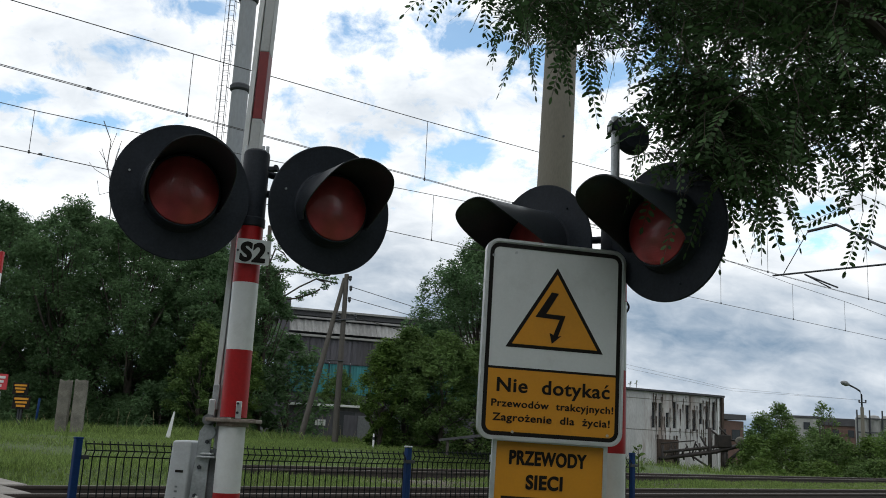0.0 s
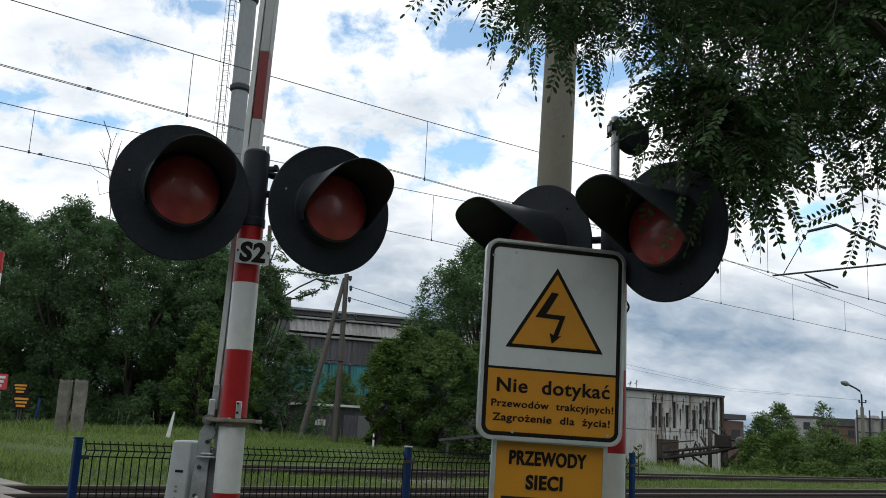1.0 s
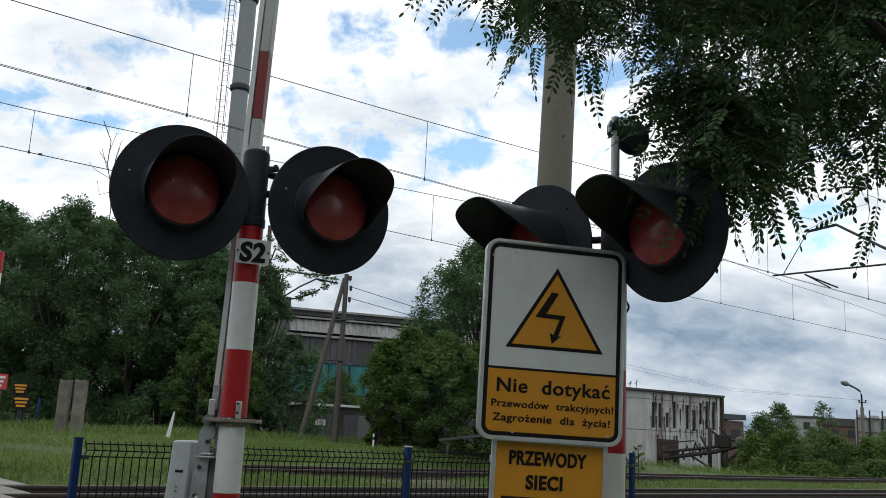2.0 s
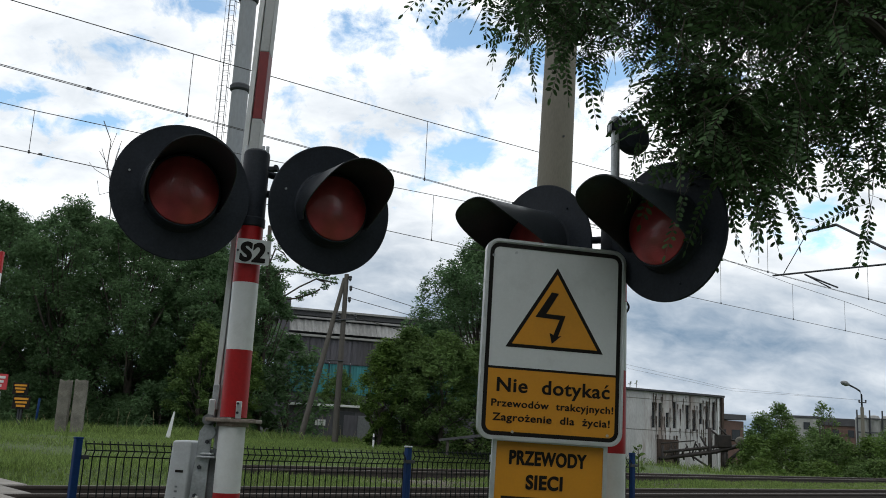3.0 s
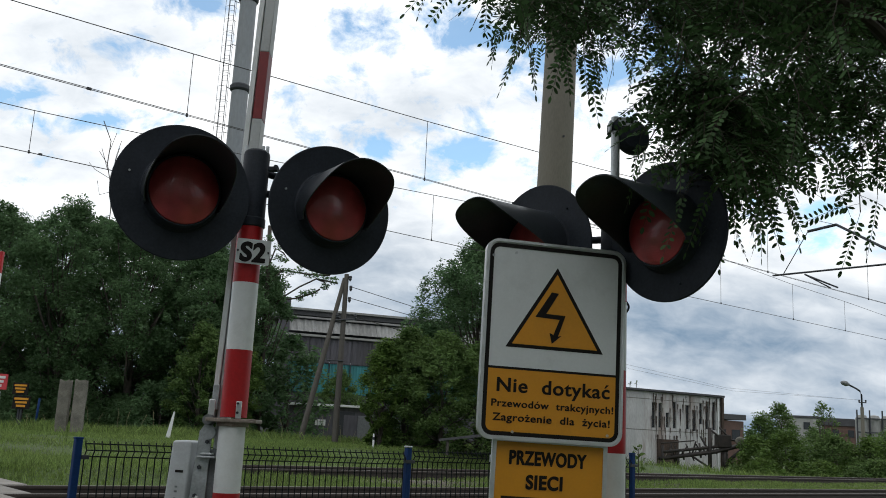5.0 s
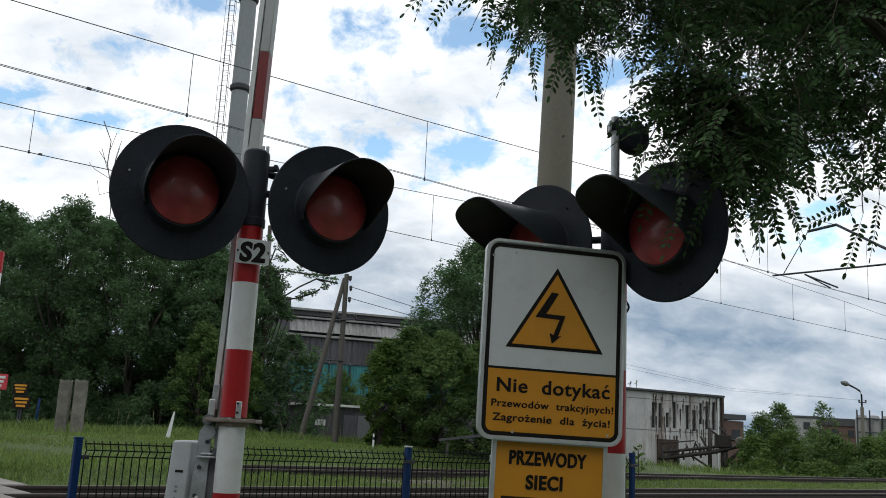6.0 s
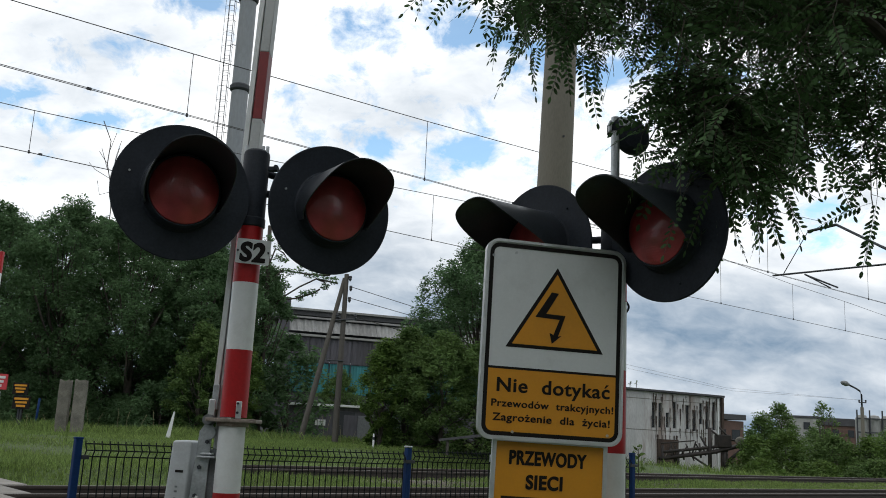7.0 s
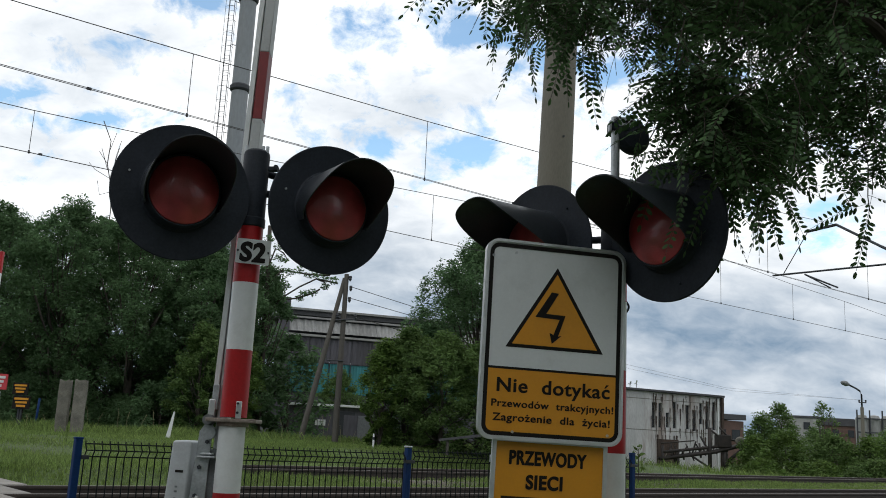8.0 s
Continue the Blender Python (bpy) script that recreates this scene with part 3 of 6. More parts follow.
def build_barrier_drive():
    t = thing("barrier_drive", (-1.035, 4.28, 0), "grey enamelled barrier drive cabinet with steel side plates", "barrier drive")
    # the enamelled cover leans a little and narrows to the top
    bm = bmesh.new()
    box(bm, (0.088, 0.19, 1.53), (0, 0, 0.765))
    for v in bm.verts:
        v.co.x += 0.006 * (1.53 - v.co.z) * (1 if v.co.x > 0 else -1) - 0.05 * (1.53 - v.co.z)
    bmesh.ops.bevel(bm, geom=list(bm.edges), offset=0.013, segments=3, affect='EDGES', profile=0.5)
    body = part("cabinet_body", bm, M_GREYBOX, t)
    body.location = (-0.058, -0.045, 0)
    bm = bmesh.new()
    box(bm, (0.034, 0.003, 0.011), (-0.003, -0.096, 1.4), 0.001)
    part("name_bar", bm, M_SIGNBLACK, body, "dark bar of unreadable writing")
    for z, w in ((1.335, 0.011), (1.315, 0.012), (1.285, 0.01), (1.22, 0.011), (1.205, 0.008)):
        bm = bmesh.new()
        box(bm, (w, 0.003, 0.008), (-0.006 - 0.05 * (1.4 - z), -0.096, z))
        part("mark", bm, M_GREYSTEEL, body)
    # cut steel side plate, a bolted inner plate behind it
    bm = bmesh.new()
    prism(bm, [(-0.012, 1.27), (0.0, 1.25), (0.055, 1.25), (0.06, 1.61), (0.03, 1.61), (0.006, 1.575), (-0.006, 1.4)], 0.014, -0.12)
    plate = part("side_plate", bm, M_GALV, t, "bolted steel side plate")
    bm = bmesh.new()
    prism(bm, [(-0.03, 0.0), (0.09, 0.0), (0.085, 1.5), (0.03, 1.5), (0.02, 1.3)], 0.02, -0.1)
    part("inner_plate", bm, M_GREYSTEEL, t)
    for x, z in ((0.02, 1.42), (0.012, 1.3), (0.045, 1.53)):
        bm = bmesh.new()
        rod(bm, (x, -0.12, z), (x, -0.132, z), 0.009, seg=6)
        part("bolt", bm, M_DARKSTEEL, plate)
    bm = bmesh.new()
    box(bm, (0.1, 0.1, 0.62), (0.085, -0.04, 1.12), 0.01)
    part("bearing_block", bm, M_DARKSTEEL, t)
    for z, w in ((1.465, 0.075), (1.478, 0.05)):
        bm = bmesh.new()
        box(bm, (w, 0.05, 0.009), (0.05, -0.128, z), 0.003)
        part("bracket", bm, M_GALV, t)
    bm = bmesh.new()
    rod(bm, (0.045, -0.1, 1.625), (0.045, -0.16, 1.625), 0.023, seg=20)
    part("pivot", bm, M_GREYSTEEL, t)
    bm = bmesh.new()
    rod(bm, (0.052, -0.1, 1.57), (0.052, -0.14, 1.57), 0.028, seg=20)
    part("cam", bm, M_GALV, t)
    # cable loop
    bm = bmesh.new()
    pts = [Vector((0.03 - 0.05 * math.sin(math.pi * k / 12), -0.15, 1.3 - 0.5 * k / 12)) for k in range(13)]
    for a, b in zip(pts, pts[1:]):
        rod(bm, a, b, 0.008, seg=8)
    part("cable", bm, M_WHITE, t)


def build_second_signal():
    t = thing("crossing_signal", (0.794, 4.2, 0), "striped red and white post with two hooded warning lamps", "crossing signal", "crossing signals")
    post_bands(t, 0.058, [(0.0, 0.5, M_RED), (0.5, 1.0, M_WHITE), (1.0, 1.3, M_RED), (1.3, 1.565, M_WHITE), (1.565, 1.93, M_RED), (1.93, 2.24, M_WHITE), (2.24, 2.34, M_RED)])
    bm = bmesh.new()
    lathe(bm, [(0.058, 2.34), (0.064, 2.34), (0.064, 2.7), (0.05, 2.74), (0.023, 2.76)], 28)
    part("mounting_sleeve", bm, M_BLACK, t)
    bm = bmesh.new()
    rod(bm, (-0.002, 0, 2.7), (-0.002, 0, 3.13), 0.021, seg=20)
    part("pipe", bm, M_GALV, t, "slim galvanised pipe on top of the post")
    for at, aim in ((Vector((-0.3425, 0.01, 2.476)), 48.0), (Vector((0.15, -0.374, 2.497)), 51.5)):
        axis = (-math.sin(radians(aim)), -math.cos(radians(aim)), -0.05)
        back = Vector(axis) * -0.13
        bm = bmesh.new()
        rod(bm, (0, 0, at.z + 0.06), at + back + Vector((0, 0, 0.05)), 0.017)
        rod(bm, (0, 0, at.z - 0.06), at + back + Vector((0, 0, -0.05)), 0.017)
        part("arm", bm, M_BLACK, t)
        signal_lamp(t, at, axis, 0.43)
    # bell on its bracket
    bm = bmesh.new()
    box(bm, (0.075, 0.012, 0.045), (0.045, -0.03, 3.1), 0.003)
    box(bm, (0.012, 0.03, 0.05), (-0.03, -0.01, 3.08), 0.003)
    br = part("bell_bracket", bm, M_GALV, t)
    for x in (0.045, 0.066):
        bm = bmesh.new()
        rod(bm, (x, -0.036, 3.1 ), (x, -0.042, 3.1), 0.007, seg=8)
        part("bolt", bm, M_SIGNBLACK, br)
    bm = bmesh.new()
    lathe(bm, [(0.0, 0.05), (0.03, 0.048), (0.07, 0.03), (0.088, 0.0), (0.088, -0.02), (0.08, -0.024), (0.0, -0.01)], 36)
    bell = part("bell", bm, M_BLACK, t, "round black warning bell")
    bell.matrix_local = frame_of((0.25, -0.9, 0.1), Vector((0.085, 0.02, 3.045)))
    bm = bmesh.new()
    lathe(bm, [(0.0, 0.035), (0.03, 0.034), (0.058, 0.02), (0.066, 0.0), (0.066, -0.04), (0.0, -0.045)], 28)
    bell = part("bell_housing", bm, M_BLACK, t)
    bell.matrix_local = Matrix.Translation((0.03, 0.03, 3.1))
    # loop of cable behind the disc
    bm = bmesh.new()
    pts = [Vector((0.06 + 0.012 * math.sin(math.pi * k / 10), 0.02, 2.25 - 0.05 * k / 10)) for k in range(11)]
    for a, b in zip(pts, pts[1:]):
        rod(bm, a, b, 0.005, seg=8)
    part("cable", bm, M_BLACK, t)


build_barrier_signal()
build_boom()
build_barrier_drive()
build_second_signal()


# ---- warning signs on the second post ----
SIGN_AT = Matrix.Translation((0.190, 3.848, 2.436)) @ Matrix.Rotation(radians(12), 4, 'Z')


def build_warning_sign():
    t = thing("warning_sign", SIGN_AT @ Matrix.Rotation(radians(0.9), 4, 'Y'), "white and yellow high voltage warning sign in an aluminium frame", "warning sign")
    w, h = 0.622, 0.83
    bm = bmesh.new()
    prism(bm, rounded(0.006, -h + 0.006, w - 0.006, -0.006, 0.05), 0.012, 0.0)
    part("panel", bm, M_SIGNWHITE, t, smooth=False)
    bm = bmesh.new()
    ring_plate(bm, rounded(-0.004, -h - 0.004, w + 0.004, 0.004, 0.056, 8), rounded(0.008, -h + 0.008, w - 0.008, -0.008, 0.045, 8), 0.03, -0.006)
    part("rim", bm, M_ALU, t, "grey aluminium rim")
    bm = bmesh.new()
    ring_plate(bm, rounded(0.013, -h + 0.013, w - 0.013, -0.013, 0.042, 8), rounded(0.03, -h + 0.03, w - 0.03, -0.03, 0.028, 8), 0.0025, -0.002)
    part("black_border", bm, M_SIGNBLACK, t, smooth=False)
    bm = bmesh.new()
    prism(bm, [(0.03, -0.545), (w - 0.03, -0.545), (w - 0.03, -h + 0.045), (w - 0.045, -h + 0.03), (0.045, -h + 0.03), (0.03, -h + 0.045)], 0.003, -0.0012)
    part("yellow_field", bm, M_SIGNYELLOW, t, smooth=False)
    bm = bmesh.new()
    prism(bm, [(0.03, -0.545), (0.03, -0.535), (w - 0.03, -0.535), (w - 0.03, -0.545)], 0.003, -0.0016)
    part("dividing_line", bm, M_SIGNBLACK, t, smooth=False)
    A, B, C = Vector((0.315, -0.098)), Vector((0.099, -0.452)), Vector((0.531, -0.452))
    bm = bmesh.new()
    prism(bm, [A, B, C], 0.002, -0.0012)
    tri = part("black_triangle", bm, M_SIGNBLACK, t, smooth=False)
    mid = (A + B + C) / 3
    bm = bmesh.new()
    prism(bm, [mid + (p - mid) * 0.875 for p in (A, B, C)], 0.002, -0.0024)
    part("yellow_triangle", bm, M_SIGNYELLOW, tri, smooth=False)
    bolt = [(0.283, -0.206), (0.315, -0.209), (0.262, -0.30), (0.348, -0.302), (0.318, -0.392), (0.334, -0.388), (0.291, -0.425), (0.279, -0.379), (0.297, -0.387), (0.322, -0.321), (0.214, -0.317)]
    bm = bmesh.new()
    prism(bm, [(x + 0.009, z) for x, z in bolt], 0.002, -0.0036)
    part("lightning_arrow", bm, M_SIGNBLACK, tri, smooth=False)
    letters("Nie  dotykać", t, 0.07, 0.566, -0.637, -0.579, -0.0012, 0.017)
    letters("Przewodów  trakcyjnych!", t, 0.05, 0.584, -0.699, -0.669, -0.0012, 0.013)
    letters("Zagrożenie  dla  życia!", t, 0.058, 0.57, -0.756, -0.725, -0.0012, 0.013)
    for x, z in ((0.128, -0.05), (0.145, -0.8), (0.56, -0.79), (0.028, -0.07)):
        bm = bmesh.new()
        rod(bm, (x, 0.0, z), (x, -0.005, z), 0.006, seg=8)
        part("rivet", bm, M_GALV, t)
    for z in (-0.16, -0.66):
        bm = bmesh.new()
        box(bm, (0.56, 0.02, 0.04), (0.31, 0.024, z), 0.003)
        part("rail", bm, M_GALV, t)
    bm = bmesh.new()
    box(bm, (0.1, 0.12, 0.03), (0.58, 0.09, -0.66), 0.003)
    box(bm, (0.1, 0.12, 0.03), (0.58, 0.09, -0.16), 0.003)
    part("clamp", bm, M_GALV, t)


def build_lower_sign():
    t = thing("overhead_line_sign", SIGN_AT @ Matrix.Translation((0.028, 0.035, 0.018)) @ Matrix.Rotation(radians(1.3), 4, 'Y'), "yellow sign with bold black words and a grey rim", "sign")
    x0, x1, z1, z0 = 0.056, 0.552, -0.842, -1.29
    bm = bmesh.new()
    prism(bm, rounded(x0, z0, x1, z1, 0.012, 3), 0.004, 0.0)
    part("panel", bm, M_SIGNYELLOW, t, smooth=False)
    bm = bmesh.new()
    ring_plate(bm, rounded(x0 - 0.004, z0 - 0.004, x1 + 0.004, z1 + 0.004, 0.015, 4), rounded(x0 + 0.014, z0 + 0.014, x1 - 0.014, z1 - 0.014, 0.006, 4), 0.014, -0.004)
    part("rim", bm, M_ALU, t)
    letters("PRZEWODY", t, 0.128, 0.464, -0.945, -0.889, -0.001, 0.03, 0.0014)
    letters("SIECI", t, 0.204, 0.362, -1.041, -0.985, -0.001, 0.03, 0.0014)
    for k, (a, b) in enumerate(((0.1, 0.5), (0.14, 0.46))):
        bm = bmesh.new()
        box(bm, (b - a, 0.002, 0.05), ((a + b) / 2, -0.001, -1.1 - 0.09 * k), 0.0)
        part("word_bar", bm, M_SIGNBLACK, t)
    bm = bmesh.new()
    box(bm, (0.5, 0.02, 0.03), (0.3, 0.015, -0.93), 0.003)
    box(bm, (0.04, 0.14, 0.03), (0.53, 0.08, -0.93), 0.003)
    part("bracket", bm, M_GALV, t)


build_warning_sign()
build_lower_sign()


# ---- panel fence ----
FENCE_Q = 5.796


def bars_mesh(bars, seg=5):
    """Many thin round bars in one mesh, each a chain of points."""
    vs, fs = [], []
    for pts, r in bars:
        rings = []
        for i, p in enumerate(pts):
            a = pts[max(0, i - 1)]
            b = pts[min(len(pts) - 1, i + 1)]
            d = (Vector(b) - Vector(a)).normalized()
            x = d.orthogonal().normalized()
            y = d.cross(x)
            base = len(vs)
            for k in range(seg):
                c, s = math.cos(2 * math.pi * k / seg), math.sin(2 * math.pi * k / seg)
                vs.append(Vector(p) + (x * c + y * s) * r)
            rings.append(base)
        for a, b in zip(rings, rings[1:]):
            for k in range(seg):
                fs.append((a + k, a + (k + 1) % seg, b + (k + 1) % seg, b + k))
        fs.append(tuple(rings[0] + k for k in range(seg))[::-1])
        fs.append(tuple(rings[-1] + k for k in range(seg)))
    return vs, fs


def bars_part(name, bars, material, parent=None, label="", seg=5):
    vs, fs = bars_mesh(bars, seg)
    me = bpy.data.meshes.new(name)
    me.from_pydata([tuple(v) for v in vs], [], fs)
    me.materials.append(material)
    me.shade_smooth()
    ob = new(name, me)
    if parent:
        ob.parent = parent
    if label:
        ob["label"] = label
    return ob


def build_fence():
    t = thing("panel_fence", Matrix.Translation(tr(0, FENCE_Q, 0)) @ TRACK.to_3x3().to_4x4(), "dark wire panel fence on blue steel posts", "fence")
    posts = [1.975, 4.495, 7.2]
    tops = [1.492, 1.516, 1.535]
    for s, h in zip(posts, tops):
        bm = bmesh.new()
        box(bm, (0.044, 0.044, h - 0.01), (s, 0, (h - 0.01) / 2), 0.005)
        p = part("post", bm, M_BLUE, t, "square blue post")
        bm = bmesh.new()
        box(bm, (0.05, 0.05, 0.014), (s, 0, h - 0.004), 0.005)
        part("cap", bm, M_GALV if 4 < s < 5 else M_BLUE, p)
        bm = bmesh.new()
        box(bm, (0.045 if s < 2 else 0.1, 0.02, 0.026), (s + (0.045 if s < 2 else 0.0), -0.02, h - 0.115), 0.003)
        part("clamp", bm, M_DARKSTEEL, p)
    for (s0, h0), (s1, h1) in zip(zip(posts, tops), list(zip(posts, tops))[1:]):
        a, b = s0 + 0.045, s1 - 0.045
        n = int(round((b - a) / 0.05))
        top = (h0 + h1) / 2 - 0.029
        prof = [(0.0, top), (0.0, top - 0.018), (-0.03, top - 0.056), (0.0, top - 0.094), (0.0, 0.95), (-0.03, 0.9), (0.0, 0.85), (0.0, 0.05)]
        for k in range(n + 1):
            s = a + (b - a) * k / n
            bars_part("upright_wire", [([(s, y - 0.004, z) for y, z in prof], 0.0042)], M_WIRE, t)
        for z, y in ((top - 0.018, 0), (top - 0.056, -0.033), (top - 0.094, 0), (0.95, 0), (0.9, -0.033), (0.85, 0), (0.5, 0), (0.1, 0)):
            bars_part("cross_wire", [([(a, y + 0.003, z), (b, y + 0.003, z)], 0.0042)], M_WIRE, t)


build_fence()


# ---- concrete pole and overhead line ----
def build_concrete_pole():
    t = thing("concrete_pole", pose(0.985, 9.0, 0, 0, 1.4, 0), "tall round spun concrete pole", "pole")
    bm = bmesh.new()
    lathe(bm, [(0.0, -0.2), (0.2, -0.2), (0.198, 0.2), (0.188, 2), (0.172, 4.2), (0.16, 6), (0.14, 9.5), (0.135, 9.6), (0.0, 9.62)], 40)
    part("shaft", bm, M_CONCRETE, t)
    for z in (4.6, 5.3):
        bm = bmesh.new()
        rod(bm, (0.05, -0.17, z), (0.05, -0.155, z), 0.012, seg=8)
        part("hole_plug", bm, M_DARKSTEEL, t)


build_concrete_pole()


def wire_line(q, sag_pts, r, parent, name):
    return bars_part(name, [([tr(s, q, z) for s, z in sag_pts], r)], M_COPPER, parent, seg=6)


def build_overhead(q, contact_z, cat, droppers, label, twin, splices):
    t = thing("overhead_line", (0, 0, 0), label, "overhead wire", "overhead wires")
    for d in twin:
        wire_line(q + d, [(s, contact_z + d * 0.58) for s in (-60, 0, 30, 70, 160)], 0.0055 if len(twin) > 1 else 0.008, t, "contact_wire")
    wire_line(q, cat, 0.0075, t, "carrier_wire")
    for s in droppers:
        z = np.interp(s, [c[0] for c in cat], [c[1] for c in cat])
        bars_part("dropper", [([tr(s, q, contact_z), tr(s, q, z)], 0.006)], M_COPPER, t)
        bm = bmesh.new()
        box(bm, (0.03, 0.03, 0.06), tr(s, q, contact_z), 0.004)
        part("clip", bm, M_DARKSTEEL, t)
    for s in splices:
        bm = bmesh.new()
        box(bm, (0.07, 0.03, 0.04), (0, 0, 0), 0.006)
        o = part("splice", bm, M_DARKSTEEL, t)
        o.matrix_local = Matrix.Translation(tr(s, q, contact_z)) @ TRACK.to_3x3().to_4x4()


# carrier wires hang in shallow curves between their supports
build_overhead(13.1, 6.265, [(-60, 7.6), (-30, 7.25), (-5, 7.16), (2.8, 7.22), (5.5, 7.27), (10.2, 7.39), (15, 7.56), (20, 7.83), (25.5, 8.22), (40, 7.5), (60, 7.2), (90, 7.6), (160, 7.3)], [-3, 0.9, 5.5, 10.2, 15.5, 21.8, 27.3, 33, 42, 52], "twin contact wire and carrier wire over the near track", (-0.04, 0.04), (4.0, 12.5))
build_overhead(17.2, 6.265, [(-60, 7.9), (-30, 7.3), (0, 7.0), (4.3, 7.045), (6.3, 7.11), (9.5, 7.24), (12.5, 7.33), (15, 7.45), (20, 7.66), (25, 7.84), (26.1, 7.75), (30.1, 7.51), (33.85, 7.38), (37.25, 7.21), (60, 6.95), (90, 7.6), (160, 7.4)], [4.35, 13.7, 19, 25.8, 30.2, 33.9, 37.3, 45, 60], "contact wire and carrier wire over the far track", (-0.03,), (4.55, 16.0))


def build_cantilever():
    t = thing("cantilever_arm", tr(25.5, 13.1, 8.2), "dark steel cantilever arm of the overhead line", "cantilever")
    t.matrix_world = Matrix.Identity(4)
    P = CANT
    for name, a, b, r in (("tube", "tip", "mid", 0.045), ("tube", "mid", "far", 0.04), ("registration_tube", "reg0", "reg1", 0.03), ("stay", "tip", "reg_a", 0.014), ("steady_arm", "st0", "st1", 0.025), ("steady_arm", "st0", "st2", 0.02)):
        bars_part(name, [([P[a], P[b]], r)], M_DARKSTEEL, t, seg=8)
    # mast out of view that carries the arm
    bm = bmesh.new()
    f = Vector(P["far"])
    box(bm, (0.3, 0.3, 10.2), (f.x + 0.25, f.y + 0.0, 5.1), 0.02)
    part("mast", bm, M_DARKSTEEL, t)


# ---- far side: chimney, poles, posts ----
def build_chimney():
    t = thing("chimney", (-13.65, 57.0, 1.0), "tall grey steel chimney with collars and a caged ladder", "chimney")
    levels = [0, 7.5, 15.5, 22.1, 28.35, 35.0]
    for a, b in zip(levels, levels[1:]):
        bm = bmesh.new()
        lathe(bm, [(0.56, a + 0.02), (0.535, b - 0.02)], 40)
        part("shaft_section", bm, M_CHIMNEY, t)
        bm = bmesh.new()
        lathe(bm, [(0.54, b - 0.26), (0.6, b - 0.22), (0.66, b - 0.12), (0.67, b + 0.1), (0.6, b + 0.2), (0.54, b + 0.22)], 40)
        part("collar", bm, M_DARKSTEEL, t)
    bm = bmesh.new()
    lathe(bm, [(0.54, 35.2), (0.5, 35.2), (0.5, 34.5), (0.0, 34.5)], 40)
    part("mouth", bm, M_DARKSTEEL, t)
    x0, x1, y = -1.15, -0.8, -0.35
    lad = bars_part("ladder", [([(x, y, 0.2), (x, y, 34.8)], 0.024) for x in (x0, x1)], M_DARKSTEEL, t)
    bars_part("ladder_rungs", [([(x0, y, 0.4 + 0.35 * k), (x1, y, 0.4 + 0.35 * k)], 0.011) for k in range(100)], M_DARKSTEEL, lad)
    hoops = []
    for k in range(36):
        z = 2.6 + 0.92 * k
        hoops.append(([((x0 + x1) / 2 + 0.36 * math.cos(radians(a)), y - 0.1 + 0.42 * math.sin(radians(a)), z) for a in range(-190, 11, 20)], 0.011))
    bars_part("cage_hoops", hoops, M_DARKSTEEL, lad)
    bars_part("cage_straps", [([((x0 + x1) / 2 + 0.36 * math.cos(radians(a)), y - 0.1 + 0.42 * math.sin(radians(a)), 2.6), ((x0 + x1) / 2 + 0.36 * math.cos(radians(a)), y - 0.1 + 0.42 * math.sin(radians(a)), 35.6)], 0.013) for a in (-160, -90, -20)], M_DARKSTEEL, lad)
    for k in range(12):
        bars_part("bracket", [([(x1, y, 1 + 3 * k), (-0.4, 0, 1 + 3 * k)], 0.025)], M_DARKSTEEL, lad)


build_chimney()


def build_a_pole():
    t = thing("utility_pole", (-3.36, 32.2, 1.0), "weathered leaning timber pole with a raking strut and insulators", "utility pole")
    for name, a, b, r0, r1 in (("pole", (0, 0, -0.2), (0.02, 0, 6.05), 0.115, 0.08), ("strut", (-1.27, 0, -0.2), (-0.04, 0, 5.9), 0.105, 0.075)):
        bm = bmesh.new()
        rod(bm, a, b, r0, r1, 18)
        part(name, bm, M_WOOD, t)
    bm = bmesh.new()
    rod(bm, (-0.25, -0.12, 4.4), (0.42, -0.12, 4.45), 0.03, seg=8)
    rod(bm, (-0.45, -0.12, 3.0), (0.1, -0.12, 3.0), 0.025, seg=8)
    part("crossbar", bm, M_DARKSTEEL, t)
    for x, z in ((0.16, 5.85), (0.2, 5.5), (0.42, 4.5), (-0.2, 4.5), (0.18, 5.1)):
        bm = bmesh.new()
        lathe(bm, [(0.0, 0.14), (0.05, 0.13), (0.06, 0.07), (0.045, 0.05), (0.06, 0.02), (0.02, -0.06), (0, -0.06)], 10)
        o = part("insulator", bm, M_DARKSTEEL, t)
        o.location = (x, -0.06, z)
    bars_part("wire", [([(0.2, -0.06, 5.6), (3.5, 6, 5.5), (9, 16, 5.9)], 0.012), ([(0.18, -0.06, 5.2), (3.5, 6, 5.15), (9, 16, 5.6)], 0.012), ([(0.42, -0.06, 4.55), (3.5, 6, 4.4), (9, 16, 4.9)], 0.012)], M_COPPER, t)


build_a_pole()


